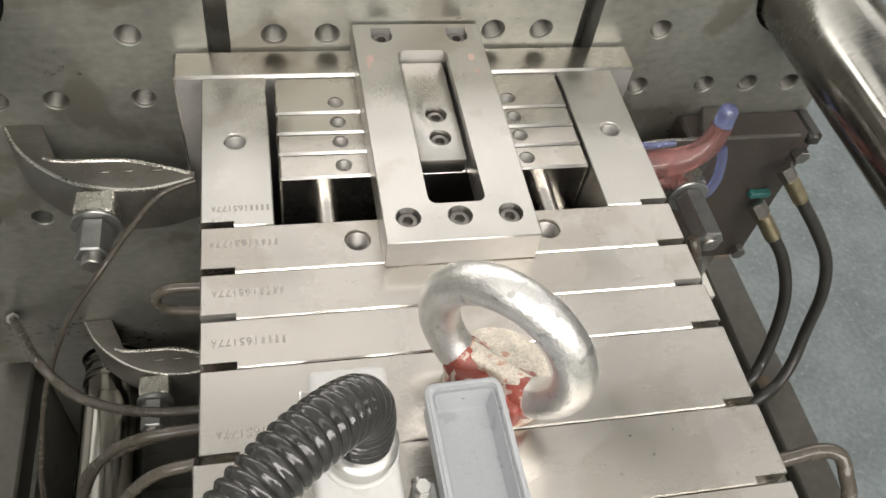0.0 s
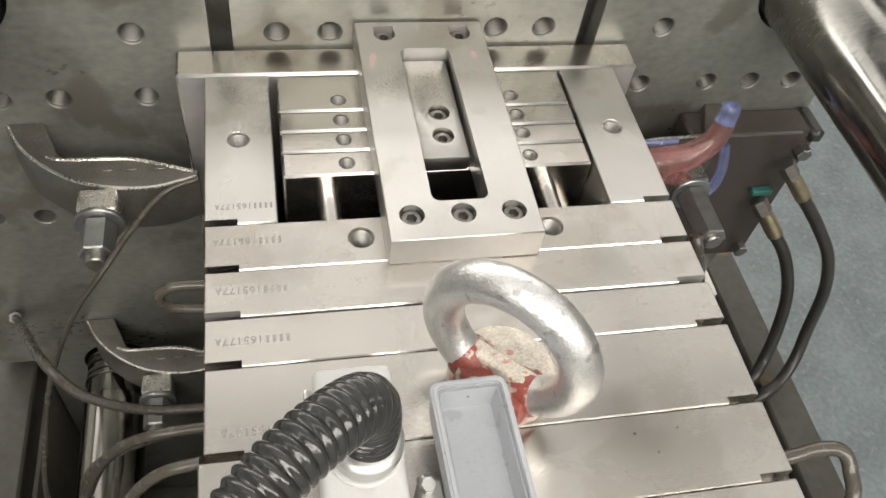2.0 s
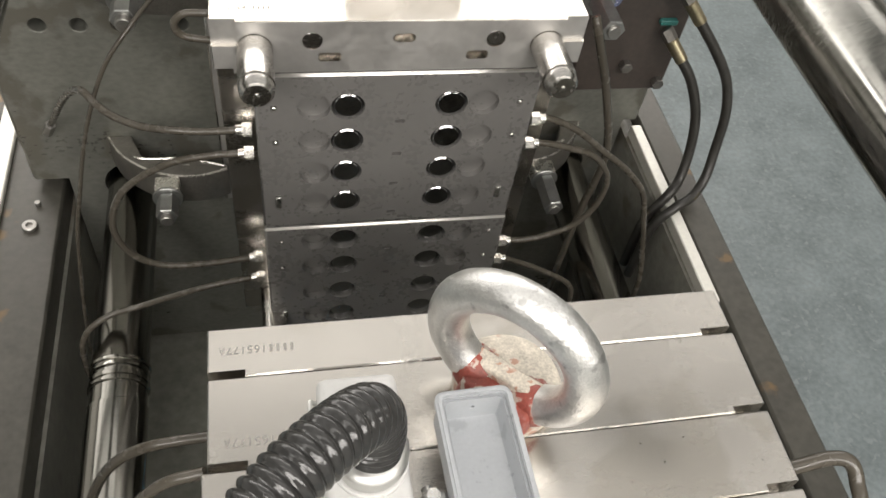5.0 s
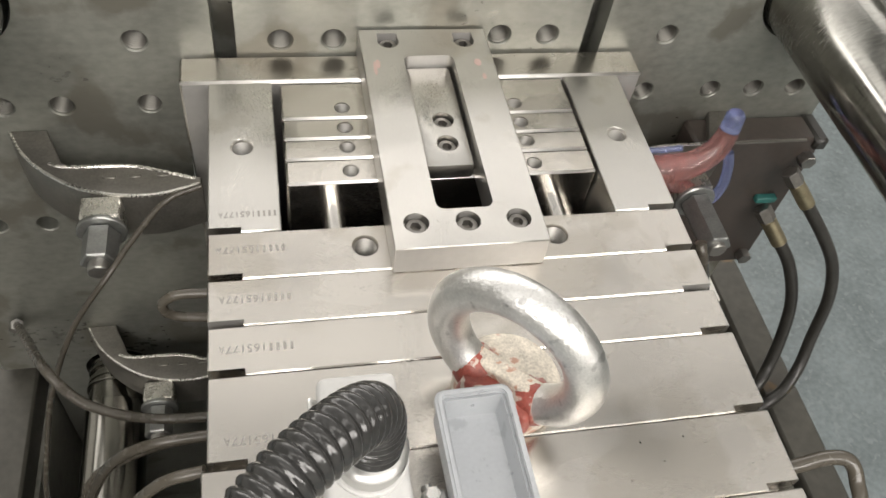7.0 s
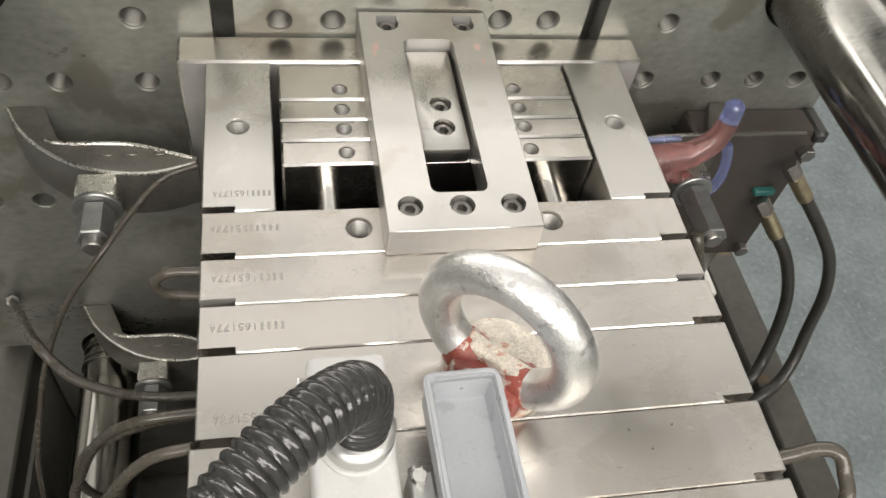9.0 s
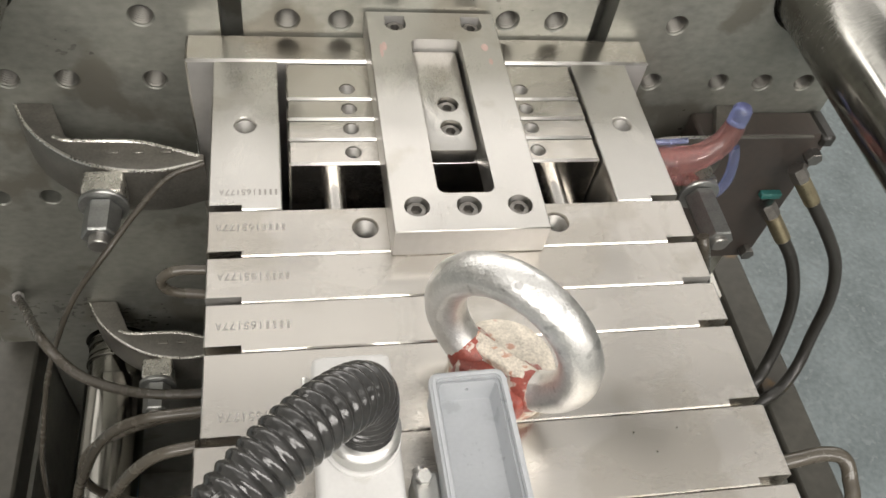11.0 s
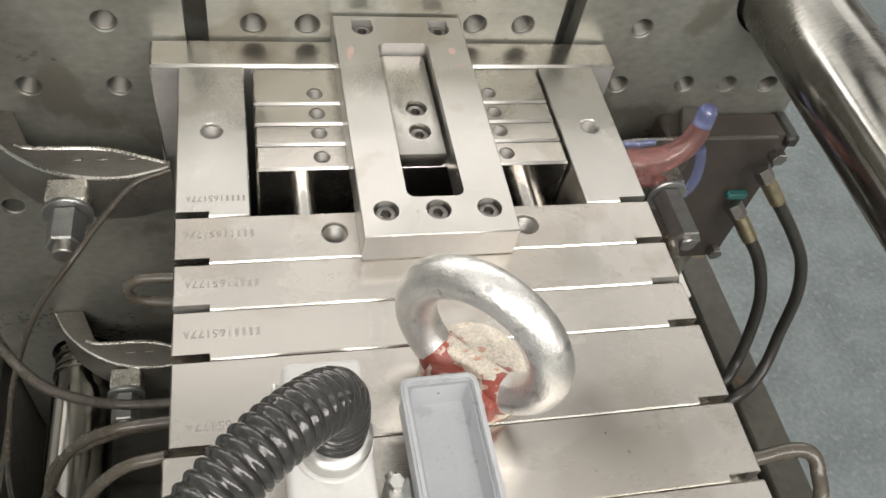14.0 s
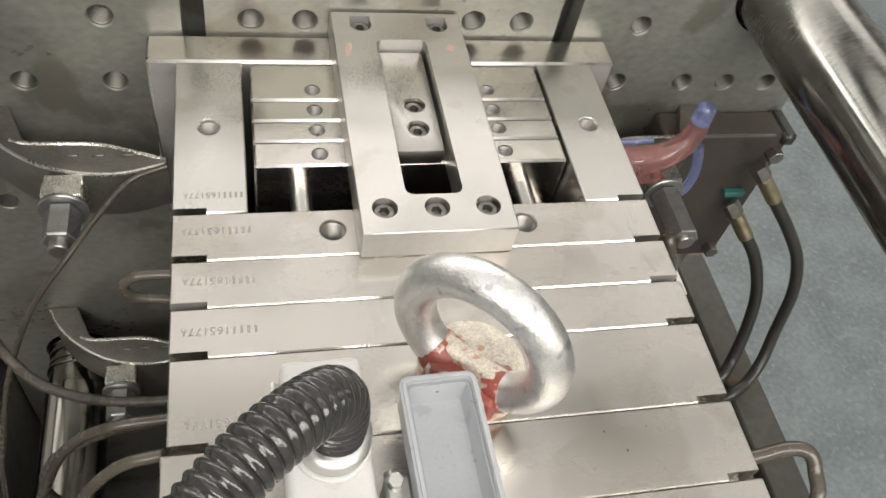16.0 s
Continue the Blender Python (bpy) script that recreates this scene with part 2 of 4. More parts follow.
def carve(bm, cutters):
    """The mesh of bm less the cutters."""
    bmesh.ops.recalc_face_normals(bm, faces=bm.faces[:])
    me = bpy.data.meshes.new("carved")
    bm.to_mesh(me)
    bm.free()
    ob = new("carved", me)
    tool = bmesh.new()
    for c in cutters:
        bmesh.ops.recalc_face_normals(c, faces=c.faces[:])
        merge(tool, c)
    tm = bpy.data.meshes.new("tool")
    tool.to_mesh(tm)
    tool.free()
    tob = new("tool", tm)
    mod = ob.modifiers.new("cut", "BOOLEAN")
    mod.operation, mod.solver, mod.object, mod.use_self = "DIFFERENCE", "EXACT", tob, True
    done = bpy.data.meshes.new_from_object(ob.evaluated_get(bpy.context.evaluated_depsgraph_get()))
    bpy.data.objects.remove(ob)
    bpy.data.objects.remove(tob)
    return done


def lit_or_worn_edges(ob, mat, test):
    """Gives the faces that pass the test on their normal a second, lighter material: painted glint on chamfers, wear on
    clamps.
    """
    ob.data.materials.append(mat)
    for poly in ob.data.polygons:
        if test(poly.normal):
            poly.material_index = len(ob.data.materials) - 1
    return ob


def front_chamfer(n):
    return n.y < -0.4 and n.z > 0.4


def hex_prism(p0, p1, r, bm=None, bevel=0.0):
    return cyl(p0, p1, r, seg=6, bm=bm, bevel=bevel)


def socket_bolt(parent, x, y, z, r=0.0085, name="socket_bolt"):
    """A hexagon-socket head whose top lies at z."""
    head = carve(cyl((x, y, z - 0.010), (x, y, z), r, bevel=0.0010, seg=20), [hex_prism((x, y, z - 0.006), (x, y, z + 0.002), r * 0.56)])
    return part(name, head, BOLT, parent, "dark socket-head bolt")


def thread(parent, p, axis, r, depth, mat=None):
    """The ridged wall of a threaded hole that opens at p and goes down along axis."""
    prof, h, pitch = [], 0.0005, r * 0.29
    while h < depth - 0.002:
        prof += [(h, r), (h + pitch * 0.45, r * 0.84), (h + pitch * 0.6, r * 0.84)]
        h += pitch
    prof += [(depth, r * 0.84), (depth + r * 0.4, r * 0.05)]
    return part("thread", lathe(p, axis, prof, 22, caps=False), mat or THREAD, parent, "oily threaded hole")


def engraving(parent, x, y, z, size, digits="165177A", width=0.054):
    """The mould number stamped upside down for the camera: four plain bars for the maker's mark, then the characters."""
    step = width / 11
    for i in range(4):
        bx = x + step * 7 + step * (i + 0.30)
        part("stamped_bar", box(bx, bx + step * 0.42, y - size * 0.70, y, z - 0.00015, z + 0.00012), STAMP_SHADE_RUST, parent, smooth=False)
    for i, sign in enumerate(digits):
        cu = bpy.data.curves.new("stamp", "FONT")
        cu.body, cu.size, cu.extrude, cu.align_x, cu.offset = sign, size, 0.00012, "LEFT", 0.00008
        tmp = new("stamp", cu)
        me = bpy.data.meshes.new_from_object(tmp.evaluated_get(bpy.context.evaluated_depsgraph_get()))
        bpy.data.objects.remove(tmp)
        left, right = min(v.co.x for v in me.vertices), max(v.co.x for v in me.vertices)
        fit = min(1.0, step * 0.82 / (right - left))
        bm = bmesh.new()
        bm.from_mesh(me)
        for v in bm.verts:
            v.co = Vector((x + step * (6.5 - i) - (v.co.x - (left + right) / 2) * fit, y - v.co.y, z + v.co.z))
        part("stamped_character", bm, STAMP_SHADE_RUST, parent, smooth=False)


# ---- the hall and the machine bed ----


def structure(name, bm, mat, label, category):
    return tagged(part(name, bm, mat, None, label, smooth=False), label, category, "", "structure")


structure("floor", box(-6, 7, -6, 7, -0.1, 0.0), FLOOR, "worn blue-grey painted concrete factory floor", "floor")
# unseen ceiling and walls, added for bounced fill light and reflections
structure("ceiling", box(-6, 7, -6, 7, 4.2, 4.3), CEILING, "unseen plain ceiling added over the factory hall", "ceiling")
structure("wall_north", box(-6, 7, 6.8, 7.0, 0, 4.2), WALL, "unseen plain wall added to bounce light", "wall")
structure("wall_south", box(-6, 7, -6.0, -5.8, 0, 4.2), WALL, "unseen plain wall added to bounce light", "wall")
structure("wall_east", box(6.8, 7, -5.8, 6.8, 0, 4.2), WALL, "unseen plain wall added to bounce light", "wall")
structure("wall_west", box(-6, -5.8, -5.8, 6.8, 0, 4.2), WALL, "unseen plain wall added to bounce light", "wall")

for lamp_x, lamp_y, lamp_w, lamp_d, lamp_power in LAMP_ROWS:
    lamp = thing("ceiling_lamp", (lamp_x, lamp_y, 4.2), "unseen white panel lamp assumed under the factory ceiling", "lamp", "ceiling lamps")
    part("housing", box(lamp_x - lamp_w / 2 - 0.04, lamp_x + lamp_w / 2 + 0.04, lamp_y - lamp_d / 2 - 0.04, lamp_y + lamp_d / 2 + 0.04, 3.68, 3.74, 0.01), LAMP_CASE, lamp)
    for dx in (-0.8, 0.8):
        part("hanger", cyl((lamp_x + dx, lamp_y, 3.74), (lamp_x + dx, lamp_y, 4.2), 0.005, seg=8), LAMP_CASE, lamp)

bed = thing("machine_bed", (0.2, 0.3, 0.0), "dark oily bed of an injection moulding machine", "machine")
part("side_wall", box(0.706, 0.762, -0.8, 1.6, 0.0, 0.95, 0.004), RAIL, bed, "oily black side rail")
part("guideway", box(0.684, 0.704, 0.27, 0.655, 0.93, 0.953, 0.002), WAY, bed, "bright worn guideway strip")
# lighter paint on the inner walls stands in for haze over the pit
part("haze_pale_wall", box(0.68, 0.7045, -0.8, 1.6, 0.0, 0.928), MACHINE, bed)
part("side_wall", box(-0.66, -0.2855, -0.8, 1.6, 0.0, 0.85, 0.004), RAIL, bed, "oily black side rail")
# thin pale facing, added over the rail to lift the pit's dark
part("haze_pale_wall", box(-0.285, -0.279, -0.8, 1.6, 0.342, 0.80), MACHINE, bed)
part("guideway", box(-0.402, -0.374, 0.52, 0.93, 0.851, 0.862, 0.002), WAY, bed, "bright worn guideway strip")
part("cap_screw", carve(cyl((-0.328, 0.577, 0.8505), (-0.328, 0.577, 0.858), 0.0115, bevel=0.001), [hex_prism((-0.328, 0.577, 0.854), (-0.328, 0.577, 0.87), 0.006)]), THREAD, bed, "oily cap screw")
part("grease_nipple", cyl((-0.321, 0.623, 0.8505), (-0.321, 0.623, 0.860), 0.0046, bevel=0.0008, seg=14), THREAD, bed, "small grease nipple")
part("pan", box(-0.2785, 0.678, -0.8, 1.6, 0.30, 0.34), PAN, bed, "dark drop pan under the mould")
part("end_wall", box(-0.2785, 0.678, 1.56, 1.6, 0.342, 1.0), MACHINE, bed)
part("end_wall", box(-0.2785, 0.678, -0.8, -0.76, 0.342, 0.9), MACHINE, bed)

fixed_platen = thing("fixed_platen", (0.2, -0.4, 0.34), "dark painted stationary platen behind the fixed mould half", "machine platen")
part("plate", box(-0.242, 0.675, -0.5, -0.215, 0.342, 1.27, 0.01), MACHINE, fixed_platen)

# tie bars run from platen to platen
TIES = ((-0.176, 0.85), (0.576, 0.85), (0.609, 1.463), (-0.209, 1.463))
for tx, tz in TIES:
    tie = thing("tie_bar", (tx, 0.3, tz), "scratched chrome tie bar of the moulding machine", "tie bar", "tie bars")
    prof = [(0, 0.041), (0.728, 0.041), (0.73, 0.0385), (0.765, 0.0385), (0.766, 0.0405), (0.772, 0.0405), (0.773, 0.037), (0.780, 0.037), (0.781, 0.0405), (0.788, 0.0405), (0.79, 0.039), (2.3, 0.039)]
    if tz > 1:
        prof = [(0, 0.048), (2.3, 0.048)]
    part("bar", lathe((tx, -0.49, tz), (0, 1, 0), prof, 40), TIEBAR if tz > 1 else TIEBAR_LOW, tie)
    if tz < 1:
        for ring_y in (0.756, 0.789):
            part("retaining_ring", lathe((tx, -0.49 + ring_y, tz), (0, 1, 0), [(0, 0.040), (0.0012, 0.0416), (0.005, 0.0416), (0.0062, 0.040)], 40), TIEBAR_LOW, tie)

# ---- the mould ----
T = 1.40
LIMIT = 0.84


def pry_slots(y, x0, x1, ends, depth=0.026, w=0.0055):
    """Cutters for the pry slots at the ends (L, R) of a plate's near edge."""
    both = {"L": (x0 - 0.01, x0 + depth), "R": (x1 - depth, x1 + 0.01)}
    return [box(*both[e], y - 0.01, y + w, T - 0.03, T + 0.01) for e in ends]


def mould_plate(parent, x0, x1, y0, y1, z0, mat, holes=(), slots="LR", name="plate", label="", extra=(), bevel=0.0011):
    """A ground plate with a fine chamfer, pry slots on its near edge and threaded holes (x, y, radius) in its top."""
    cut = list(extra)
    if slots:
        cut += pry_slots(y0, x0, x1, slots)
    for hx, hy, hr in holes:
        cut.append(cyl((hx, hy, T - 0.03), (hx, hy, T + 0.01), hr, seg=24))
        cut.append(lathe((hx, hy, T - 0.0015), (0, 0, 1), [(0, hr), (0.0035, hr + 0.0025)], 24))
    b = box(x0, x1, y0 + 0.0003, y1 - 0.0003, z0, T, bevel)
    me = carve(b, cut) if cut else b
    ob = part(name, me, mat, parent, label)
    for hx, hy, hr in holes:
        thread(ob, (hx, hy, T - 0.0025), (0, 0, -1), hr * 0.985, 0.026)
    return ob


# fixed half: four plates
fixed = thing("fixed_mould_half", (0.2, -0.1, LIMIT), "ground steel plates of the fixed mould half", "mould")
p = mould_plate(fixed, 0, 0.40, -0.041, 0.0, LIMIT, STEEL, label="ground steel mould plate")
engraving(p, 0.0075, -0.0165, T + 0.0001, 0.0088)
p = mould_plate(fixed, 0, 0.40, -0.109, -0.041, LIMIT, STEEL, label="thick ground steel mould plate")
engraving(p, 0.0105, -0.0875, T + 0.0001, 0.0088)
dots = [cyl((dx, dy, T - 0.004), (dx, dy, T + 0.01), 0.0007, seg=10) for dx, dy in ((0.294, -0.1235), (0.327, -0.1225), (0.379, -0.146), (0.279, -0.150), (0.307, -0.139))]
mould_plate(fixed, -0.004, 0.40, -0.169, -0.109, LIMIT, STEEL, label="ground steel mould plate with tiny drill marks", extra=dots)
mould_plate(fixed, -0.004, 0.40, -0.214, -0.169, LIMIT, STEEL, label="ground steel clamping plate")

# moving half
moving = thing("moving_mould_half", (0.2, 0.15, LIMIT), "ground steel moving half of a cap mould", "mould")
front_cut = [
    lathe((0.043, -0.01, 1.366), (0, 1, 0), [(0, 0.0195), (0.012, 0.0195)], 28),
    lathe((0.357, -0.01, 1.366), (0, 1, 0), [(0, 0.0195), (0.012, 0.0195)], 28),
    box(0.186, 0.210, -0.01, 0.02, 1.3725, 1.3835, 0.005, seg=3),
    box(0.268, 0.292, -0.01, 0.02, 1.349, 1.360, 0.002),
    box(0.108, 0.132, -0.01, 0.02, 1.349, 1.360, 0.002),
    lathe((0.298, -0.01, 1.3755), (0, 1, 0), [(0, 0.0106), (0.06, 0.0106)], 24),
    lathe((0.102, -0.01, 1.3755), (0, 1, 0), [(0, 0.0106), (0.06, 0.0106)], 24),
    box(-0.01, 0.02, -0.01, 0.05, 1.325, 1.3415), box(0.38, 0.41, -0.01, 0.05, 1.325, 1.3415),
    box(-0.012, 0.0, -0.012, 0.0, 1.3, 1.45),
]
p = mould_plate(moving, 0, 0.40, 0.0, 0.042, 1.334, STEEL, name="parting_plate", label="ground steel parting plate", extra=front_cut)
p.data.materials.append(STEEL_FACE)
for poly in p.data.polygons:
    if poly.normal.y < -0.9:
        poly.material_index = 1
engraving(p, 0.008, 0.0265, T + 0.0001, 0.0088)
specks = bmesh.new()
spot_rng = random.Random(8)
for k in range(18):
    qx, qy, qr = spot_rng.uniform(0.082, 0.124), spot_rng.choice((0.022, 0.028)) + spot_rng.gauss(0, 0.0022), spot_rng.uniform(0.0002, 0.0007)
    cyl((qx, qy, T + 0.00002), (qx, qy, T + 0.00012), qr, seg=7, bm=specks)
part("rust_specks", specks, STAMP_SHADE_RUST, p, "small dark rust specks")
for px in (0.043, 0.357):
    for pz in (1.366, 0.874):
        b = lathe((px, 0.041, pz), (0, -1, 0), [(0, 0.0185), (0.096, 0.0185), (0.0965, 0.0168), (0.1000, 0.0166), (0.1008, 0.0178), (0.108, 0.0172), (0.1125, 0.0135)], 36)
        g = part("guide_pillar", b, STEEL_PIN, moving, "polished guide pillar")
        part("centre_mark", cyl((px, -0.0716, pz), (px, -0.0722, pz), 0.003, seg=12), FITTING, g)
p = mould_plate(moving, 0, 0.40, 0.042, 0.088, LIMIT, STEEL, holes=((0.122, 0.067, 0.0098), (0.282, 0.067, 0.0098)), extra=[cyl((px, 0.03, 1.3755), (px, 0.1, 1.3755), 0.0106) for px in (0.102, 0.298)], name="plate", label="ground steel support plate with threaded holes")
engraving(p, 0.0062, 0.0735, T + 0.0001, 0.0088)
p = mould_plate(moving, 0, 0.0575, 0.088, 0.2665, LIMIT, STEEL_B, holes=((0.0285, 0.183, 0.0088),), slots="L", name="spacer_block", label="milled steel spacer block")
engraving(p, 0.0080, 0.1095, T + 0.0001, 0.0084, width=0.047)
mould_plate(moving, 0.3425, 0.40, 0.088, 0.2665, LIMIT, STEEL_B, holes=((0.373, 0.182, 0.0088),), slots="R", name="spacer_block", label="milled steel spacer block")
p = mould_plate(moving, -0.026, 0.428, 0.267, 0.305, LIMIT, STEEL, slots="", name="clamping_plate", label="wide ground clamping plate", bevel=0.0026)
p.data.materials.append(STEEL_FACE)
for poly in p.data.polygons:
    if poly.normal.y < -0.9 or abs(poly.normal.x) > 0.9:
        poly.material_index = 1
lit_or_worn_edges(p, STEEL_GLINT, front_chamfer)

# ejector plates, which slide between the spacer blocks
ejector = None
for y0, y1 in ((0.137, 0.1645), (0.1655, 0.1895), (0.1905, 0.2155), (0.2165, 0.2645)):
    hs = ((0.119, y0 + 0.013, 0.0072), (0.284, y0 + 0.013, 0.0072))
    cut = [cyl((hx, hy, T - 0.022), (hx, hy, T + 0.01), hr, seg=20) for hx, hy, hr in hs]
    b = carve(box(0.064, 0.340, y0, y1, 0.90, T - 0.0005, 0.0021), cut)
    o = part("ejector_plate", b, STEEL, ejector or moving, "ground steel ejector plate")
    lit_or_worn_edges(o, STEEL_GLINT, front_chamfer)
    ejector = ejector or o
    for hx, hy, hr in hs:
        thread(ejector, (hx, hy, T - 0.0015), (0, 0, -1), hr * 0.985, 0.02)
for px in (0.101, 0.318):
    part("guide_rod", cyl((px, 0.086, 1.352), (px, 0.14, 1.352), 0.0092, seg=28), STEEL_PIN, moving, "polished steel guide rod")
for px in (0.14, 0.262):
    part("guide_rod", cyl((px, 0.086, 1.20), (px, 0.14, 1.20), 0.0092, seg=20), STEEL_PIN, moving)
for px in (0.102, 0.298):
    part("return_pin", cyl((px, 0.0012, 1.3755), (px, 0.138, 1.3755), 0.0098, bevel=0.0008), STEEL_PIN, ejector, "polished return pin")
# slider bar in the slot of the strap, bolted to the ejector plates
bar = box(0.1805, 0.2235, 0.133, 0.262, 1.4005, 1.4185, 0.004, seg=2)
bar = carve(bar, [cyl((0.2035, 0.160, 1.407), (0.2035, 0.160, 1.43), 0.0098), cyl((0.2045, 0.189, 1.407), (0.2045, 0.189, 1.43), 0.0098)])
bar_ob = part("slider_bar", bar, STEEL_B, ejector, "steel slider bar")

# strap across the top with a long slot and five socket bolts
strap_cut = [box(0.1785, 0.2255, 0.0755, 0.264, 1.39, 1.45, 0.007, seg=4)]
BOLTS = ((0.160, 0.0625), (0.2015, 0.062), (0.243, 0.062), (0.167, 0.286), (0.240, 0.286))
for bx, by in BOLTS:
    strap_cut.append(cyl((bx, by, 1.417), (bx, by, 1.44), 0.0102))
for bx, by in BOLTS[3:]:
    strap_cut.append(box(bx - 0.0095, bx + 0.0095, by - 0.001, by + 0.0115, 1.417, 1.44))
strap = part("strap", carve(box(0.140, 0.2635, 0.0375, 0.304, 1.4003, 1.430, 0.0009), strap_cut), STEEL_B, moving, "slotted steel strap block")
strap.data.materials.append(STEEL_FACE)
for poly in strap.data.polygons:
    if poly.normal.y < -0.9:
        poly.material_index = 1
for bx, by in BOLTS:
    socket_bolt(strap, bx, by, 1.4255)
for bx, by in ((0.2035, 0.160), (0.2045, 0.189)):
    socket_bolt(ejector, bx, by, 1.414, 0.0085)
for mx, my, ml, mw in ((0.1505, 0.247, 0.0095, 0.0016), (0.1535, 0.253, 0.006, 0.0022), (0.2475, 0.253, 0.005, 0.0034), (0.2500, 0.233, 0.004, 0.0018)):
    smear = cyl((mx, my, 1.4301), (mx, my, 1.4303), mw, seg=16)
    for v in smear.verts:
        v.co.y = my + (v.co.y - my) * ml / mw
    part("marker_smudge", smear, RED_MARK, strap, "faint red marker smudge")

# dark core blocks under the parting plate
ROWS = (1.286, 1.233, 1.180, 1.126, 1.054, 0.998, 0.938, 0.879)
COLS = ((0.141, -1), (0.260, 1))
for z0, z1, y0, rows in ((1.083, 1.333, -0.002, ROWS[:4]), (LIMIT, 1.0825, -0.006, ROWS[4:])):
    cut = []
    for rz in rows:
        for cx, s in COLS:
            cut.append(cyl((cx, y0 - 0.01, rz), (cx, 0.022, rz), 0.0192, seg=28))
            cut.append(cyl((cx + s * 0.038, y0 - 0.01, rz), (cx + s * 0.038, 0.006, rz), 0.0186, seg=28))
    for sx in (0.0585, 0.3415):
        cut.append(box(sx - 0.004, sx + 0.004, y0 - 0.01, 0.012, rows[3] - 0.006, rows[3] + 0.016))
        cut.append(box(sx - 0.003, sx + 0.003, y0 - 0.01, 0.012, rows[1] - 0.003, rows[1] + 0.004))
        cut.append(box(sx - 0.003, sx + 0.003, y0 - 0.01, 0.012, rows[0] - 0.003, rows[0] + 0.004))
    for k in (0, 1, 2, 3):
        zz = rows[k] - 0.026
        cut.append(box(0.196, 0.207, y0 - 0.01, 0.010, zz - 0.001, zz + 0.004))
    blk = part("core_block", carve(box(0.038, 0.362, y0, 0.0416, z0, z1, 0.0028), cut), STEEL_DARK, moving, "dark grey steel core block")
    lit_or_worn_edges(blk, STEEL_GLINT, front_chamfer)
    for rz in rows:
        for cx, s in COLS:
            part("core", cyl((cx, -0.001, rz), (cx, 0.021, rz), 0.0166, seg=28, bevel=0.0015), STEEL_CORE, blk, "polished steel core")
    for sx in (0.0585, 0.3415):
        part("leader_key", box(sx - 0.0032, sx + 0.0032, y0 - 0.003, 0.011, rows[3] - 0.005, rows[3] + 0.015, 0.0009), FITTING, blk, "bright steel key")
        for rz in rows[:2]:
            part("pin", cyl((sx, y0 - 0.002, rz + 0.0005), (sx, 0.011, rz + 0.0005), 0.0027, seg=12, bevel=0.0006), FITTING, blk)

# water fittings and hoses on the moving half
HOSES = (
    (0.031, 1.243, -1, ((-0.021, 0.012, 1.242), (-0.056, 0.012, 1.246), (-0.089, 0.020, 1.246), (-0.116, 0.030, 1.252), (-0.135, 0.045, 1.257), (-0.155, 0.070, 1.258), (-0.197, 0.150, 1.177), (-0.250, 0.25, 1.05), (-0.282, 0.310, 0.975))),
    (0.031, 1.205, -1, ((-0.02, 0.012, 1.203), (-0.07, 0.012, 1.191), (-0.124, 0.012, 1.149), (-0.147, 0.012, 1.086), (-0.136, 0.012, 1.031), (-0.098, 0.012, 0.999), (-0.04, 0.012, 0.997), (0.02, 0.012, 1.004))),
    (0.031, 1.005, -1, None),
    (0.031, 0.958, -1, ((-0.03, 0.012, 0.948), (-0.07, 0.012, 0.936), (-0.143, 0.012, 0.907), (-0.188, 0.004, 0.899), (-0.222, -0.010, 0.875), (-0.232, -0.02, 0.82), (-0.232, -0.02, 0.70))),
    (0.369, 1.245, 1, ((0.395, 0.012, 1.243), (0.431, 0.012, 1.224), (0.482, 0.012, 1.181), (0.527, 0.012, 1.142), (0.566, 0.012, 1.092), (0.586, 0.012, 1.031), (0.600, 0.012, 0.987), (0.630, 0.012, 0.870), (0.634, 0.012, 0.75))),
    (0.369, 1.203, 1, ((0.39, 0.012, 1.203), (0.417, 0.012, 1.196), (0.465, 0.012, 1.177), (0.492, 0.012, 1.148), (0.503, 0.012, 1.117), (0.499, 0.012, 1.072), (0.476, 0.012, 1.033), (0.442, 0.012, 1.013), (0.408, 0.012, 1.005), (0.385, 0.012, 1.006))),
    (0.369, 1.005, 1, None),
    (0.369, 0.963, 1, ((0.4, 0.012, 0.955), (0.451, 0.012, 0.925), (0.512, 0.012, 0.871), (0.520, 0.012, 0.78))),
)
part("hose_fitting", hex_prism((-0.268, 0.284, 1.008), (-0.283, 0.3045, 0.972), 0.0082, bevel=0.0008), THREAD, moving, "oily hose fitting")
for hx, hz, s, line in HOSES:
    f = hex_prism((hx + s * 0.009, 0.012, hz), (hx - s * 0.002, 0.012, hz), 0.0085)
    f = cyl((hx + s * 0.016, 0.012, hz), (hx + s * 0.007, 0.012, hz), 0.0062, seg=14, bm=f)
    part("hose_fitting", f, FITTING, moving, "nickel hose fitting")
    if line:
        part("water_hose", tube([(hx + s * 0.012, 0.012, hz)] + list(line), 0.0045, 12, 10), PU_HOSE, moving, "smoky plastic water hose")

# ---- the moving platen and what is fixed to it ----
platen = thing("moving_platen", (0.2, 0.38, 0.34), "oily grey steel moving platen with threaded holes", "machine platen")
cut = []
PH = [(0.068, 1.417), (0.118, 1.417), (0.282, 1.42), (0.332, 1.42), (0.463, 1.418), (-0.063, 1.418)]
PH += [(x, z) for z in (1.342, 1.17) for x in (0.461, 0.542, 0.596, 0.649, -0.061, -0.142, -0.196, -0.249)]
PH += [(x, 1.50) for x in (-0.063, 0.068, 0.2, 0.332, 0.463)]
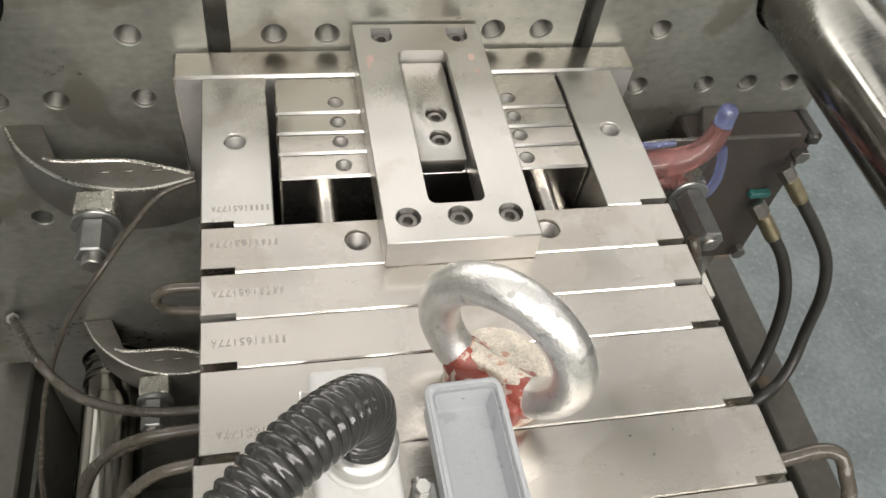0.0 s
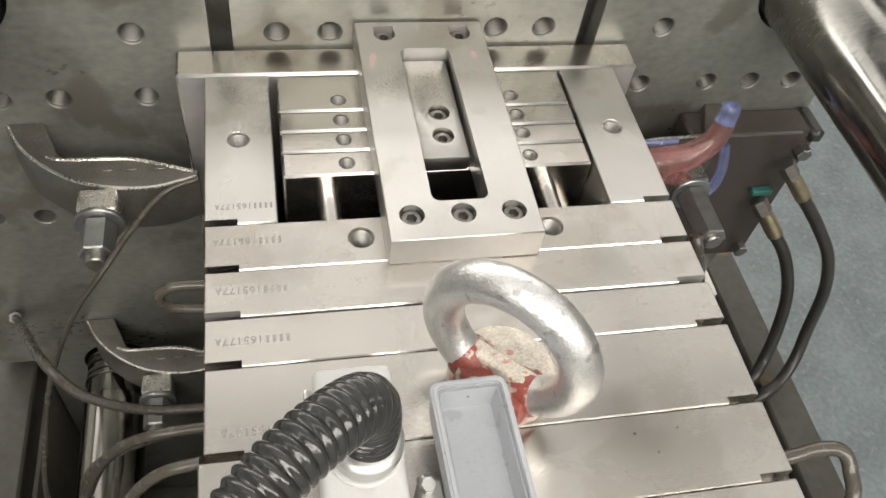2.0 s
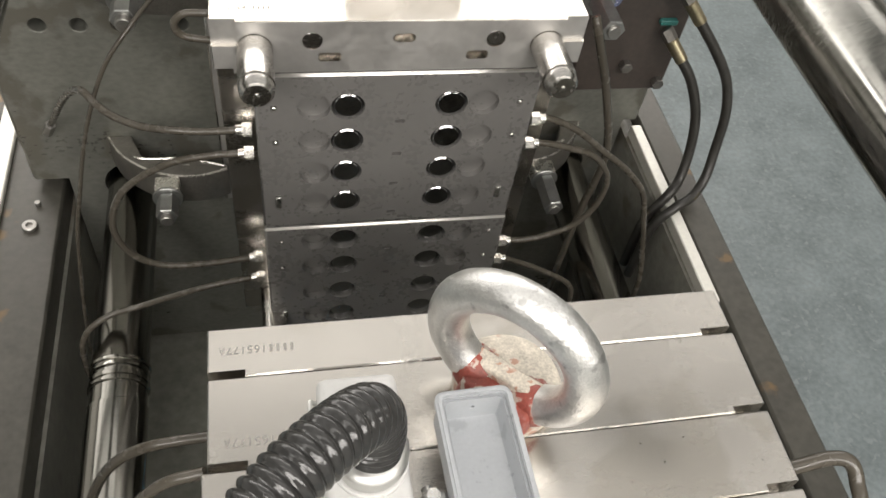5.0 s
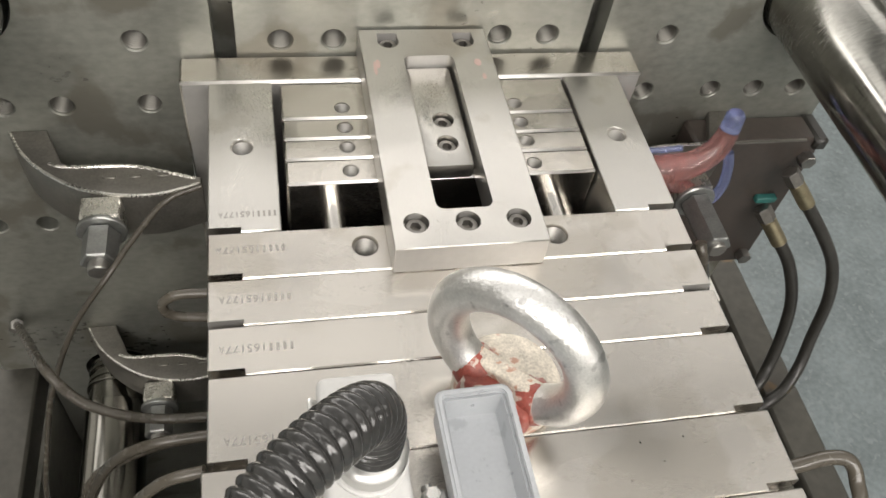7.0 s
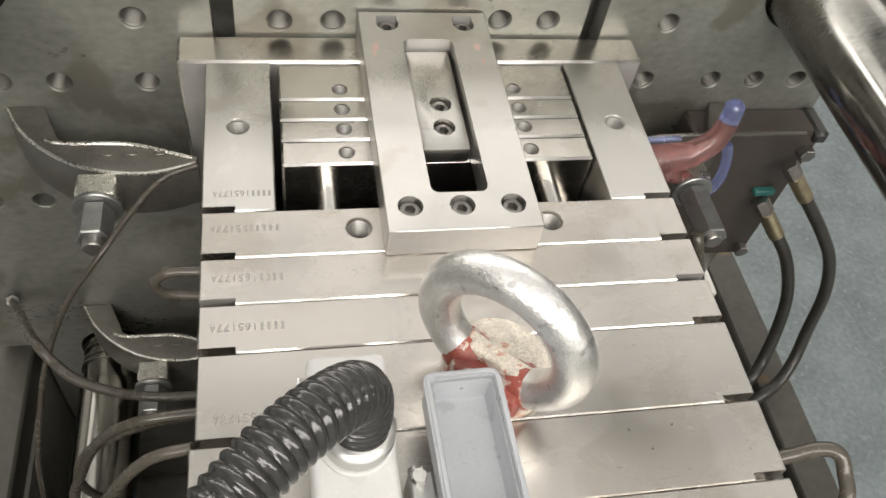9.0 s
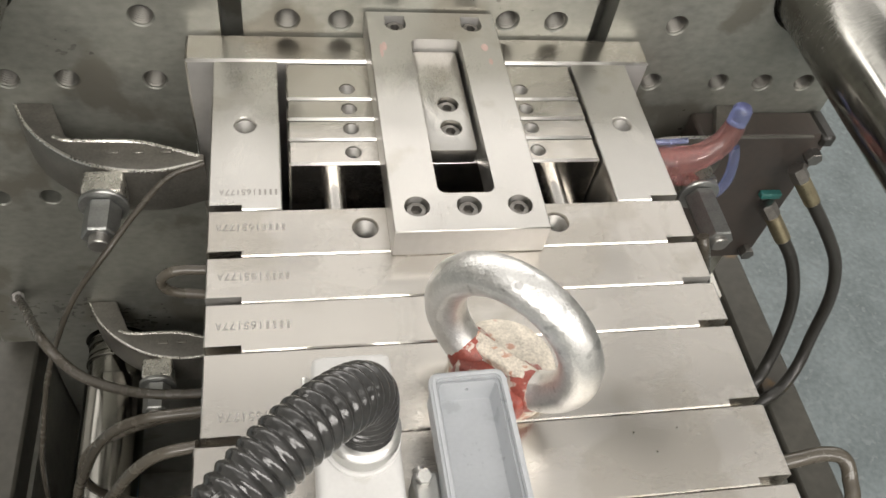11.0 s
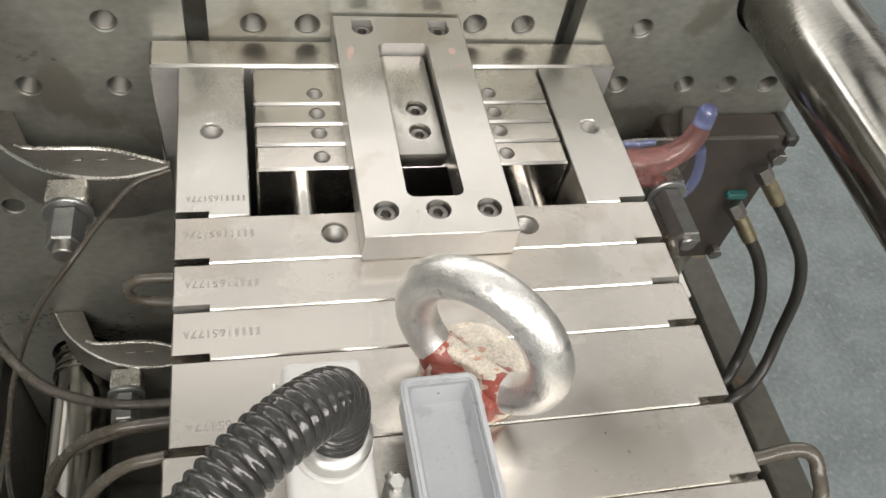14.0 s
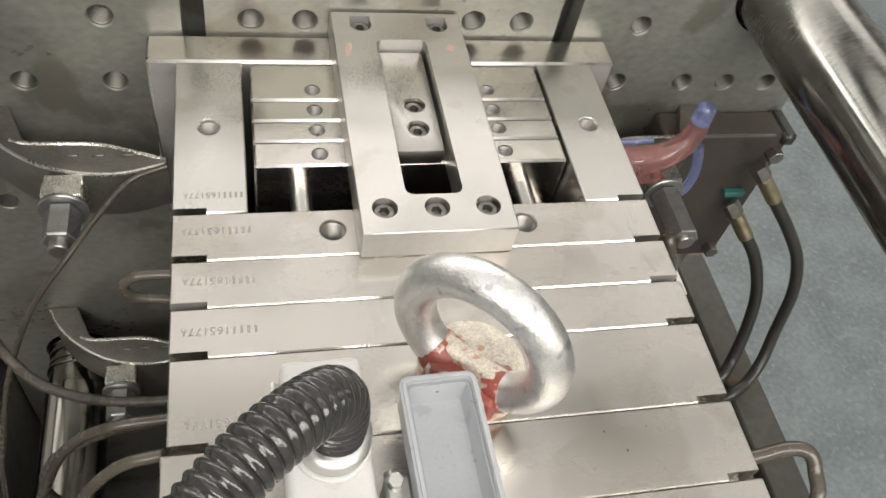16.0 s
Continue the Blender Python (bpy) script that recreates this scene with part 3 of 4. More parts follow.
for hx, hz in PH:
    cut.append(cyl((hx, 0.25, hz), (hx, 0.345, hz), 0.0112, seg=20))
    cut.append(lathe((hx, 0.3075, hz), (0, -1, 0), [(0, 0.0112), (0.004, 0.0145)], 20))
for sx in (0.0165, 0.381):
    cut.append(box(sx - 0.0105, sx + 0.0105, 0.25, 0.35, 1.32, 1.80))
    cut.append(box(sx - 0.018, sx + 0.018, 0.33, 0.35, 1.32, 1.80))
for tx, tz in TIES:
    cut.append(cyl((tx, 0.2, tz), (tx, 0.6, tz), 0.052 if tz > 1 else 0.046, seg=32))
cut += [box(0.672, 0.80, 0.2, 0.6, 0.2, 0.957), box(-0.6, -0.275, 0.2, 0.6, 0.2, 0.868)]
part("plate", carve(box(-0.33, 0.70, 0.306, 0.46, 0.37, 1.54, 0.006), cut), PLATEN, platen, "oily cast platen with tapped holes")
for hx, hz in PH[:14]:
    thread(platen, (hx, 0.3085, hz), (0, 1, 0), 0.011, 0.03, THREAD_SHADED)
b = box(0.525, 0.690, 0.262, 0.3045, 1.065, 1.30, 0.004)
blk = part("side_block", b, MACHINE_RED, platen, "dark red-brown oily block")
part("top_edge", box(0.527, 0.665, 0.2605, 0.2635, 1.2985, 1.3008), CLAMP, blk, "bare worn edge")
for bx, bz in ((0.676, 1.272), (0.675, 1.085), (0.61, 1.12)):
    part("hex_bolt", hex_prism((bx, 0.2625, bz), (bx, 0.249, bz), 0.010, bevel=0.001), BOLT, blk)
part("lug", box(0.676, 0.694, 0.256, 0.3045, 1.285, 1.303, 0.004), RUBBER, blk, "black oily lug")


def mould_clamp(cx, cz, s):
    """A forged goose-neck clamp with its stud, washer and long nut; s: -1 reaches towards +x, 1 towards -x."""
    c = thing("mould_clamp", (cx, 0.28, cz), "forged iron mould clamp held by a stud and nut", "clamp", "mould clamps")
    bm = bmesh.new()
    outer = [(0.093, 0.306), (0.077, 0.274), (0.054, 0.248), (0.021, 0.225), (-0.016, 0.214), (-0.052, 0.213), (-0.091, 0.2245)]
    inner = [(-0.091, 0.2335), (-0.061, 0.244), (-0.024, 0.256), (0.032, 0.257), (0.045, 0.276), (0.057, 0.306)]
    pts = [Vector((cx + s * q.x, q.y, 0)) for q in spline([(x, y, 0) for x, y in outer], 4) + spline([(x, y, 0) for x, y in inner], 4)]
    half = 0.019
    lo = [bm.verts.new((q.x, q.y, cz - 2.1 * half)) for q in pts]
    hi = [bm.verts.new((q.x, q.y, cz + half)) for q in pts]
    bm.faces.new(lo)
    bm.faces.new(hi)
    for i in range(len(pts)):
        j = (i + 1) % len(pts)
        bm.faces.new((lo[i], lo[j], hi[j], hi[i]))
    bmesh.ops.recalc_face_normals(bm, faces=bm.faces[:])
    bmesh.ops.bevel(bm, geom=[e for e in bm.edges if abs(e.verts[0].co.z - e.verts[1].co.z) < 1e-6], offset=0.0025, segments=2, profile=0.5, affect="EDGES")
    body = lit_or_worn_edges(part("jaw", bm, CLAMP, c, "forged iron jaw"), CLAMP_EDGE, lambda n: 0.25 < n.z < 0.93 and n.y < -0.1)
    rim_line = [(cx + s * a, b, cz + 0.0185) for a, b in ((-0.086, 0.231), (-0.061, 0.2405), (-0.024, 0.2515), (0.032, 0.2535), (0.050, 0.259))]
    part("raised_rib", tube(rim_line, 0.0022, 8, 8), CLAMP_EDGE, body)
    for k in (-0.055, -0.029, -0.006):
        part("cast_mark", box(cx + s * k - 0.006, cx + s * k + 0.006, 0.2355, 0.2405, cz + 0.0185, cz + 0.0203, 0.0007), CLAMP, body)
    part("seat", box(cx - 0.018, cx + 0.018, 0.190, 0.2165, cz - 0.017, cz + 0.017, 0.002), CLAMP_EDGE, c)
    part("washer", cyl((cx, 0.1895, cz), (cx, 0.1845, cz), 0.0225, bevel=0.001), NUT, c, "zinc washer")
    part("long_nut", hex_prism((cx, 0.184, cz), (cx, 0.148 if s < 0 else 0.122, cz), 0.0165, bevel=0.0015), NUT, c, "long hexagon nut")
    part("stud", cyl((cx, 0.21, cz), (cx, 0.138 if s < 0 else 0.117, cz), 0.0095, bevel=0.0012), THREAD, c, "threaded stud")
    return c


CLAMPS = [mould_clamp(-0.106, 1.293, -1), mould_clamp(-0.106, 0.940, -1), mould_clamp(0.497, 1.290, 1), mould_clamp(0.497, 0.940, 1)]

# red and blue tubes beside the clamp
tubes = thing("tube_bundle", (0.5, 0.24, 1.27), "clear red and blue water tubes in a bundle", "hose")
part("red_tube", tube([(0.402, 0.214, 1.311), (0.43, 0.209, 1.317), (0.453, 0.207, 1.320), (0.485, 0.207, 1.325), (0.507, 0.209, 1.341), (0.516, 0.213, 1.358), (0.5175, 0.215, 1.366)], 0, 28, 12, wave=lambda q: 0.0160 - 0.005 * min(1, max(0, (q - 0.06) / 0.08))), RED_TUBE, tubes, "clear red tube")
part("blue_tube", tube([(0.5178, 0.2152, 1.367), (0.519, 0.217, 1.376), (0.519, 0.2185, 1.388)], 0, 24, 8, wave=lambda q: 0.0102 - 0.004 * max(0, (q - 0.0175) / 0.006)), BLUE_TUBE, tubes, "clear blue tube end")
part("red_tube", tube([(0.402, 0.199, 1.296), (0.43, 0.196, 1.303), (0.455, 0.195, 1.306), (0.480, 0.195, 1.305), (0.498, 0.195, 1.297)], 0.0074, 24, 12), RED_TUBE, tubes, "thin clear red tube")
part("blue_tube", tube([(0.402, 0.228, 1.326), (0.43, 0.224, 1.332), (0.455, 0.222, 1.334), (0.478, 0.221, 1.337)], 0.0032, 16, 12), BLUE_TUBE, tubes, "thin clear blue tube")
part("blue_tube", tube([(0.520, 0.196, 1.276), (0.530, 0.199, 1.284), (0.535, 0.203, 1.300), (0.533, 0.208, 1.322), (0.529, 0.212, 1.336)], 0.0056, 20, 12), BLUE_TUBE, tubes, "clear blue tube")


def hydraulic_hose(points, radius, label):
    h = thing("hydraulic_hose", points[0], label, "hose", "hydraulic hoses")
    a, b = Vector(points[0]), Vector(points[1])
    d = (b - a).normalized()
    part("hose", tube(points, radius, 14, 12), RUBBER, h, "black rubber hose")
    part("ferrule", cyl(a - d * 0.004, a + d * 0.034, radius * 1.22, seg=18, bevel=0.001), BRASS, h, "crimped dull brass ferrule")
    part("swivel_nut", hex_prism(a - d * 0.024, a - d * 0.004, radius * 1.35, bevel=0.001), BOLT, h)
    return h


HYD = [
    hydraulic_hose([(0.665, 0.235, 1.250), (0.689, 0.222, 1.222), (0.720, 0.205, 1.185), (0.748, 0.190, 1.143), (0.761, 0.172, 1.092), (0.760, 0.152, 1.026), (0.750, 0.130, 0.988), (0.726, 0.108, 0.968), (0.692, 0.092, 0.960), (0.662, 0.085, 0.92), (0.656, 0.08, 0.80)], 0.0080, "black hydraulic hose with a crimped steel end"),
    hydraulic_hose([(0.660, 0.235, 1.182), (0.675, 0.222, 1.163), (0.700, 0.205, 1.129), (0.719, 0.185, 1.079), (0.723, 0.165, 1.026), (0.712, 0.140, 0.978), (0.688, 0.118, 0.962), (0.660, 0.110, 0.91), (0.656, 0.105, 0.80)], 0.0082, "thin black hydraulic hose with a steel end"),
]
tape = single("green_tape", box(0.640, 0.668, 0.252, 0.2618, 1.199, 1.208, 0.0015), GREEN, (0.658, 0.25, 1.204), "torn green tape on the side block", "tape")

# loose hoses that hang beside the moving half
LEFT = []
for pts, r in (
    ([(-0.012, 0.200, 1.335), (-0.045, 0.192, 1.325), (-0.072, 0.160, 1.315), (-0.094, 0.128, 1.304), (-0.130, 0.10, 1.264), (-0.163, 0.08, 1.188), (-0.190, 0.07, 1.09), (-0.213, 0.06, 0.987), (-0.245, 0.05, 0.75), (-0.25, 0.05, 0.55)], 0.0028),
    ([(0.455, 0.10, 1.33), (0.462, 0.09, 1.308), (0.503, 0.09, 1.203), (0.533, 0.09, 1.088), (0.524, 0.09, 0.95), (0.520, 0.09, 0.70)], 0.0060),
    ([(-0.001, 0.05, 1.374), (-0.026, 0.05, 1.374), (-0.038, 0.05, 1.362), (-0.031, 0.05, 1.346), (-0.001, 0.05, 1.339)], 0.0042),
):
    h = single("water_hose", tube(pts, r, 12, 12), PU_HOSE, pts[0], "smoky plastic water hose beside the mould", "hose", "loose water hoses")
    LEFT.append(h)

# ---- on the fixed half ----
eye = thing("eyebolt", (0.204, -0.075, T), "galvanised lifting eyebolt with chipped white and red paint", "eyebolt")
ring_dir = Vector((0.096, -0.089, 0)).normalized()
c0 = Vector((0.1985, -0.0810, T + 0.0715))
R, r = 0.0504, 0.0141
bm = bmesh.new()
ringverts = []
normal = ring_dir.cross(Vector((0, 0, 1)))
for i in range(72):
    a = math.radians(-90 + 5 * i)
    out = ring_dir * math.cos(a) + Vector((0, 0, 1)) * math.sin(a)
    ringverts.append([bm.verts.new(c0 + out * R + (out * math.cos(b) * r + normal * math.sin(b) * r) * (1 + 0.02 * noise.noise(Vector((i * 0.3, b * 2, 0))))) for b in [2 * math.pi * k / 24 for k in range(24)]])
for i in range(72):
    A, B = ringverts[i], ringverts[(i + 1) % 72]
    for k in range(24):
        bm.faces.new((A[k], A[(k + 1) % 24], B[(k + 1) % 24], B[k]))
part("ring", bm, EYE, eye, "galvanised steel ring")
base = Vector((0.2065, -0.0715, T + 0.0003))
part("flange", lathe(base, (0, 0, 1), [(0, 0.0370), (0.0015, 0.0385), (0.013, 0.0385), (0.0160, 0.0365), (0.0170, 0.030), (0.0178, 0.0185)], 40), PAINT_WHITE, eye, "flange with chipped white paint")
ring_turn = Matrix.Translation((c0.x, c0.y, 0)) @ Matrix.Rotation(math.atan2(ring_dir.y, ring_dir.x), 4, "Z")


def saddle_block(u0, u1, w0, w1, z0, z1, taper, bevel, seed):
    """A hand-dressed block across the foot of the ring, narrower at its top."""
    bm = box(u0, u1, w0, w1, z0, z1, bevel, seg=3)
    bmesh.ops.subdivide_edges(bm, edges=[e for e in bm.edges if e.calc_length() > 0.012], cuts=5, use_grid_fill=True)
    mid_u, mid_w = (u0 + u1) / 2, (w0 + w1) / 2
    for v in bm.verts:
        f = 1 - taper * (v.co.z - z0) / (z1 - z0)
        v.co.x, v.co.y = mid_u + (v.co.x - mid_u) * f, mid_w + (v.co.y - mid_w) * f
        v.co += Vector((0.3, 0.5, 1.0)) * 0.0009 * noise.noise(v.co * 140 + Vector((seed, 0, 0)))
    bmesh.ops.transform(bm, matrix=ring_turn, verts=bm.verts[:])
    return bm


part("saddle_foot", saddle_block(-0.027, 0.031, -0.0215, 0.0080, T + 0.0150, T + 0.0350, 0.12, 0.004, 3), PAINT_RED, eye, "saddle foot with chipped red paint")
part("saddle", saddle_block(-0.0295, 0.0295, -0.0060, 0.0085, T + 0.0310, T + 0.0425, 0.06, 0.0028, 7), PAINT_CHIPPED, eye, "flat saddle with chipped white paint")
for side in (-1, 1):
    stub = lathe(c0 + ring_dir * side * 0.0225 - Vector((0, 0, 0.0450)), ring_dir * side * 0.75 + Vector((0, 0, 0.55)), [(-0.004, 0.0165), (0.004, 0.0163), (0.009, 0.0142), (0.012, 0.0128)], 24)
    for v in stub.verts:
        v.co += Vector((1, 1, 1)) * 0.0012 * noise.noise(v.co * 160)
    part("weld_collar", stub, PAINT_RED, eye, "rough collar where the ring meets the saddle")

hood = thing("cable_connector", (0.104, -0.13, T), "white metal connector hood with a black corrugated conduit", "connector")
hb = carve(box(0.0720, 0.1245, -0.200, -0.0700, 1.4003, 1.441, 0.006, seg=3), [cyl((0.1005, -0.1320, 1.43), (0.1005, -0.1320, 1.47), 0.0145)])
hood_body = part("hood", hb, HOOD, hood, "white enamelled hood")
part("gland_base", lathe((0.1005, -0.1320, 1.4405), (0, 0, 1), [(0, 0.0238), (0.0035, 0.0238), (0.0045, 0.0228)], 40), HOOD, hood, "white gland seat")
part("gland", lathe((0.1005, -0.1320, 1.4447), (0, 0, 1), [(0, 0.0205), (0.001, 0.0215), (0.007, 0.0215), (0.0075, 0.0228), (0.0145, 0.0228), (0.0165, 0.0212), (0.0185, 0.0178)], 40), NICKEL, hood, "nickel gland nut")
wire = [(0.0735, -0.086, 1.432), (0.0690, -0.086, 1.436), (0.0672, -0.090, 1.438), (0.0672, -0.135, 1.436), (0.0690, -0.138, 1.432), (0.0735, -0.138, 1.425)]
part("latch_wire", tube(wire, 0.0016, 8, 8), NICKEL, hood, "bent steel latch wire")
line = spline([(0.1005, -0.1320, 1.456), (0.1020, -0.1300, 1.481), (0.0970, -0.1325, 1.505), (0.077, -0.152, 1.526), (0.049, -0.178, 1.533), (0.015, -0.215, 1.525), (-0.03, -0.27, 1.49), (-0.07, -0.34, 1.42)], 60)
total = [0.0]
for a, b in zip(line, line[1:]):
    total.append(total[-1] + (b - a).length)
dense = []
want, k = 0.0, 0
while want < total[-1]:
    while total[k + 1] < want:
        k += 1
    f = (want - total[k]) / max(1e-9, total[k + 1] - total[k])
    dense.append(line[k].lerp(line[k + 1], f))
    want += 0.0007
part("conduit", tube(dense, 0.018, 28, raw=True, wave=lambda s: 0.0164 + 0.0020 * (0.5 + 0.5 * math.cos(2 * math.pi * s / 0.0068)) ** 0.7), CONDUIT, hood, "glossy black corrugated conduit")

part("cable_tie", tube([Vector((0.020, -0.206, 1.5275)) + Vector((0.72 * math.cos(a), 0.69 * math.cos(a), math.sin(a))).normalized() * 0.0205 for a in [2 * math.pi * k / 24 for k in range(25)]], 0.003, 8, raw=True), CONDUIT, hood, "black cable tie")

jb = thing("junction_box", (0.170, -0.15, T), "open grey enamelled electrical box screwed to the mould", "electrical box")
turn = Matrix.Translation((0.1692, -0.0988, 0)) @ pose(0, 0, 0, 0, 0, 1.1) @ Matrix.Diagonal((0.94, 1, 1, 1))


def turned(bm):
    bmesh.ops.transform(bm, matrix=turn, verts=bm.verts[:])
    return bm


b = box(-0.0245, 0.0245, -0.108, 0.0, 1.4215, 1.4535, 0.005, seg=3)
shell = carve(turned(b), [turned(box(-0.0205, 0.0205, -0.1035, -0.0045, 1.4300, 1.47, 0.004, seg=2)), turned(cyl((0.001, -0.03, 1.443), (0.001, 0.02, 1.443), 0.0015, seg=10))])
part("shell", shell, GREY_BOX, jb, "grey enamelled shell")


def slab(x0, x1, y0, y1, z0, z1, r):
    """A slab with rounded corners seen from above."""
    bm = bmesh.new()
    ring = []
    for qx, qy, a0 in ((x1 - r, y1 - r, 0), (x0 + r, y1 - r, 90), (x0 + r, y0 + r, 180), (x1 - r, y0 + r, 270)):
        ring += [(qx + r * math.cos(radians(a0 + 15 * k)), qy + r * math.sin(radians(a0 + 15 * k))) for k in range(7)]
    lo, hi = [bm.verts.new((a, b, z0)) for a, b in ring], [bm.verts.new((a, b, z1)) for a, b in ring]
    bm.faces.new(lo[::-1])
    top = bm.faces.new(hi)
    for k in range(len(ring)):
        n = (k + 1) % len(ring)
        bm.faces.new((lo[k], lo[n], hi[n], hi[k]))
    bmesh.ops.bevel(bm, geom=list(top.edges), offset=0.0007, segments=2, profile=0.5, affect="EDGES")
    return bm


rim = carve(turned(slab(-0.0268, 0.0268, -0.1103, 0.0023, 1.4505, 1.4555, 0.0065)), [turned(slab(-0.0222, 0.0222, -0.1055, -0.0025, 1.44, 1.47, 0.0045))])
part("rim", rim, GREY_BOX, jb, "raised rim")
lip = carve(turned(slab(-0.0250, 0.0250, -0.1085, 0.0005, 1.4557, 1.4572, 0.0055)), [turned(slab(-0.0228, 0.0228, -0.1063, -0.0018, 1.44, 1.47, 0.0045))])
part("gasket_lip", lip, GREY_BOX, jb, "thin gasket lip")
part("mounting_foot", turned(box(-0.020, 0.020, -0.106, -0.046, 1.4003, 1.4217, 0.002)), GREY_BOX, jb, "grey mounting foot")
part("side_tab", turned(box(0.0262, 0.031, -0.078, -0.06, 1.432, 1.437, 0.001)), GREY_BOX, jb)
part("hinge_block", turned(box(-0.042, -0.0248, -0.078, -0.050, 1.4003, 1.428, 0.002)), NICKEL, jb, "steel hinge block")
part("hinge_screw", turned(hex_prism((-0.0355, -0.056, 1.428), (-0.0355, -0.056, 1.436), 0.0055, bevel=0.0006)), FITTING, jb, "small hexagon screw")
part("hinge_screw", turned(cyl((-0.0355, -0.0505, 1.417), (-0.0355, -0.044, 1.417), 0.0045, seg=12)), FITTING, jb)

elbow = single("water_hose_elbow", tube([(0.401, -0.141, 1.352), (0.432, -0.140, 1.362), (0.450, -0.141, 1.372), (0.462, -0.147, 1.376), (0.466, -0.160, 1.368), (0.461, -0.182, 1.355), (0.45, -0.205, 1.28)], 0.0058, 14, 12), PU_HOSE, (0.401, -0.138, 1.375), "smoky plastic hose bent out of the mould's side", "hose")
for pts, r in (
    ([(-0.002, -0.105, 1.392), (-0.031, -0.105, 1.380), (-0.059, -0.105, 1.337), (-0.080, -0.105, 1.275), (-0.092, -0.11, 1.12), (-0.092, -0.11, 0.95)], 0.0042),
    ([(-0.002, -0.055, 1.342), (-0.048, -0.055, 1.335), (-0.079, -0.055, 1.309), (-0.104, -0.055, 1.252), (-0.122, -0.06, 1.185), (-0.126, -0.06, 1.05), (-0.126, -0.06, 0.90)], 0.0042),
):
    single("water_hose", tube(pts, r, 12, 12), PU_HOSE, pts[0], "smoky plastic water hose on the fixed mould half", "hose", "loose water hoses")

# ---- moulded parts ----


def flip_cap():
    """One flip-top cap, open: a skirted base and a shallow lid joined by a hinge; its face looks towards -y, the lid lies towards -x."""
    c = thing("flip_cap", (0, 0, 0), "sky-blue plastic flip-top cap, open, fresh from the mould", "bottle cap", "moulded flip-top caps")
    prof = [(0.0, 0.0005), (0.0, 0.015), (0.0008, 0.0172), (0.0022, 0.0186), (0.020, 0.0190), (0.020, 0.0172), (0.003, 0.0168), (0.003, 0.0005)]
    part("base", lathe((0, 0, 0), (0, 1, 0), prof, 32), BLUE, c)
    lid = [(0.0, 0.0005), (0.0, 0.0150), (0.0010, 0.0172), (0.005, 0.0182), (0.005, 0.0168), (0.0022, 0.0160), (0.0022, 0.0005)]
    lo = part("lid", lathe((-0.038, -0.0004, 0), (0, 1, 0), lid, 32), BLUE, c)
    part("spout_plug", lathe((-0.041, -0.0004, -0.001), (0, -1, 0), [(0, 0.0032), (0.0012, 0.0030), (0.0012, 0.0018), (0.0004, 0.0016)], 14), BLUE, lo)
    part("orifice", lathe((0.0, 0, 0), (0, -1, 0), [(0, 0.0030), (0.0010, 0.0027), (0.0010, 0.0018), (0.0003, 0.0016)], 14), BLUE, c)
    web = bmesh.new()
    pts = [(-0.0325, 0.0165), (-0.025, 0.0085), (-0.0190, 0.0040), (-0.013, 0.0085), (-0.0055, 0.0165), (-0.0055, -0.0165), (-0.013, -0.0085), (-0.0190, -0.0040), (-0.025, -0.0085), (-0.0325, -0.0165)]
    lo, hi = [web.verts.new((a, 0.0006, b)) for a, b in pts], [web.verts.new((a, 0.0022, b)) for a, b in pts]
    web.faces.new(lo)
    web.faces.new(hi)
    for k in range(len(pts)):
        q = (k + 1) % len(pts)
        web.faces.new((lo[k], lo[q], hi[q], hi[k]))
    part("hinge", web, BLUE, c)
    return c


def runner():
    """The cold runner between four caps, with its sprue."""
    c = thing("cold_runner", (0, 0, 0), "sky-blue plastic cold runner with four arms", "runner", "moulded cold runners")
    b = tube([(-0.024, 0, 0.031), (-0.024, 0, 0.014), (-0.018, 0, 0.004), (-0.006, 0, 0.0015), (0, 0, 0.0015), (0.006, 0, 0.0015), (0.018, 0, 0.004), (0.024, 0, 0.014), (0.024, 0, 0.031)], 0.0021, 8, 6)
    part("upper_branch", b, BLUE, c)
    b = tube([(-0.024, 0, -0.031), (-0.024, 0, -0.014), (-0.018, 0, -0.004), (-0.006, 0, -0.0015), (0, 0, -0.0015), (0.006, 0, -0.0015), (0.018, 0, -0.004), (0.024, 0, -0.014), (0.024, 0, -0.031)], 0.0021, 8, 6)
    part("lower_branch", b, BLUE, c)
    for sx in (-1, 1):
        for sz in (-1, 1):
            part("gate", cyl((sx * 0.024, 0, sz * 0.026), (sx * 0.035, 0, sz * 0.026), 0.0017, seg=8), BLUE, c)
    part("sprue", cyl((0, 0.0, 0.0), (0, -0.016, -0.001), 0.0042, 0.0022, seg=12), BLUE, c)
    return c


first = flip_cap()
CAPS = []
for i, rz in enumerate(ROWS):
    for cx, s in COLS:
        y0 = -0.005 if i < 4 else -0.009
        m = pose(cx, y0, rz, 0, 0 if s < 0 else 180, 0)
        if not CAPS:
            first.matrix_basis = m
            CAPS.append((first, cx, y0, rz, s, i))
        else:
            CAPS.append((copy_thing(first, m), cx, y0, rz, s, i))
first = runner()
RUNNERS = []
for k, rz in enumerate(((ROWS[0] + ROWS[1]) / 2, (ROWS[2] + ROWS[3]) / 2, (ROWS[4] + ROWS[5]) / 2, (ROWS[6] + ROWS[7]) / 2)):
    y0 = -0.004 if k < 2 else -0.008
    m = pose(0.2015, y0, rz)
    if k == 0:
        first.matrix_basis = m
        RUNNERS.append((first, y0, rz))
    else:
        RUNNERS.append((copy_thing(first, m), y0, rz))

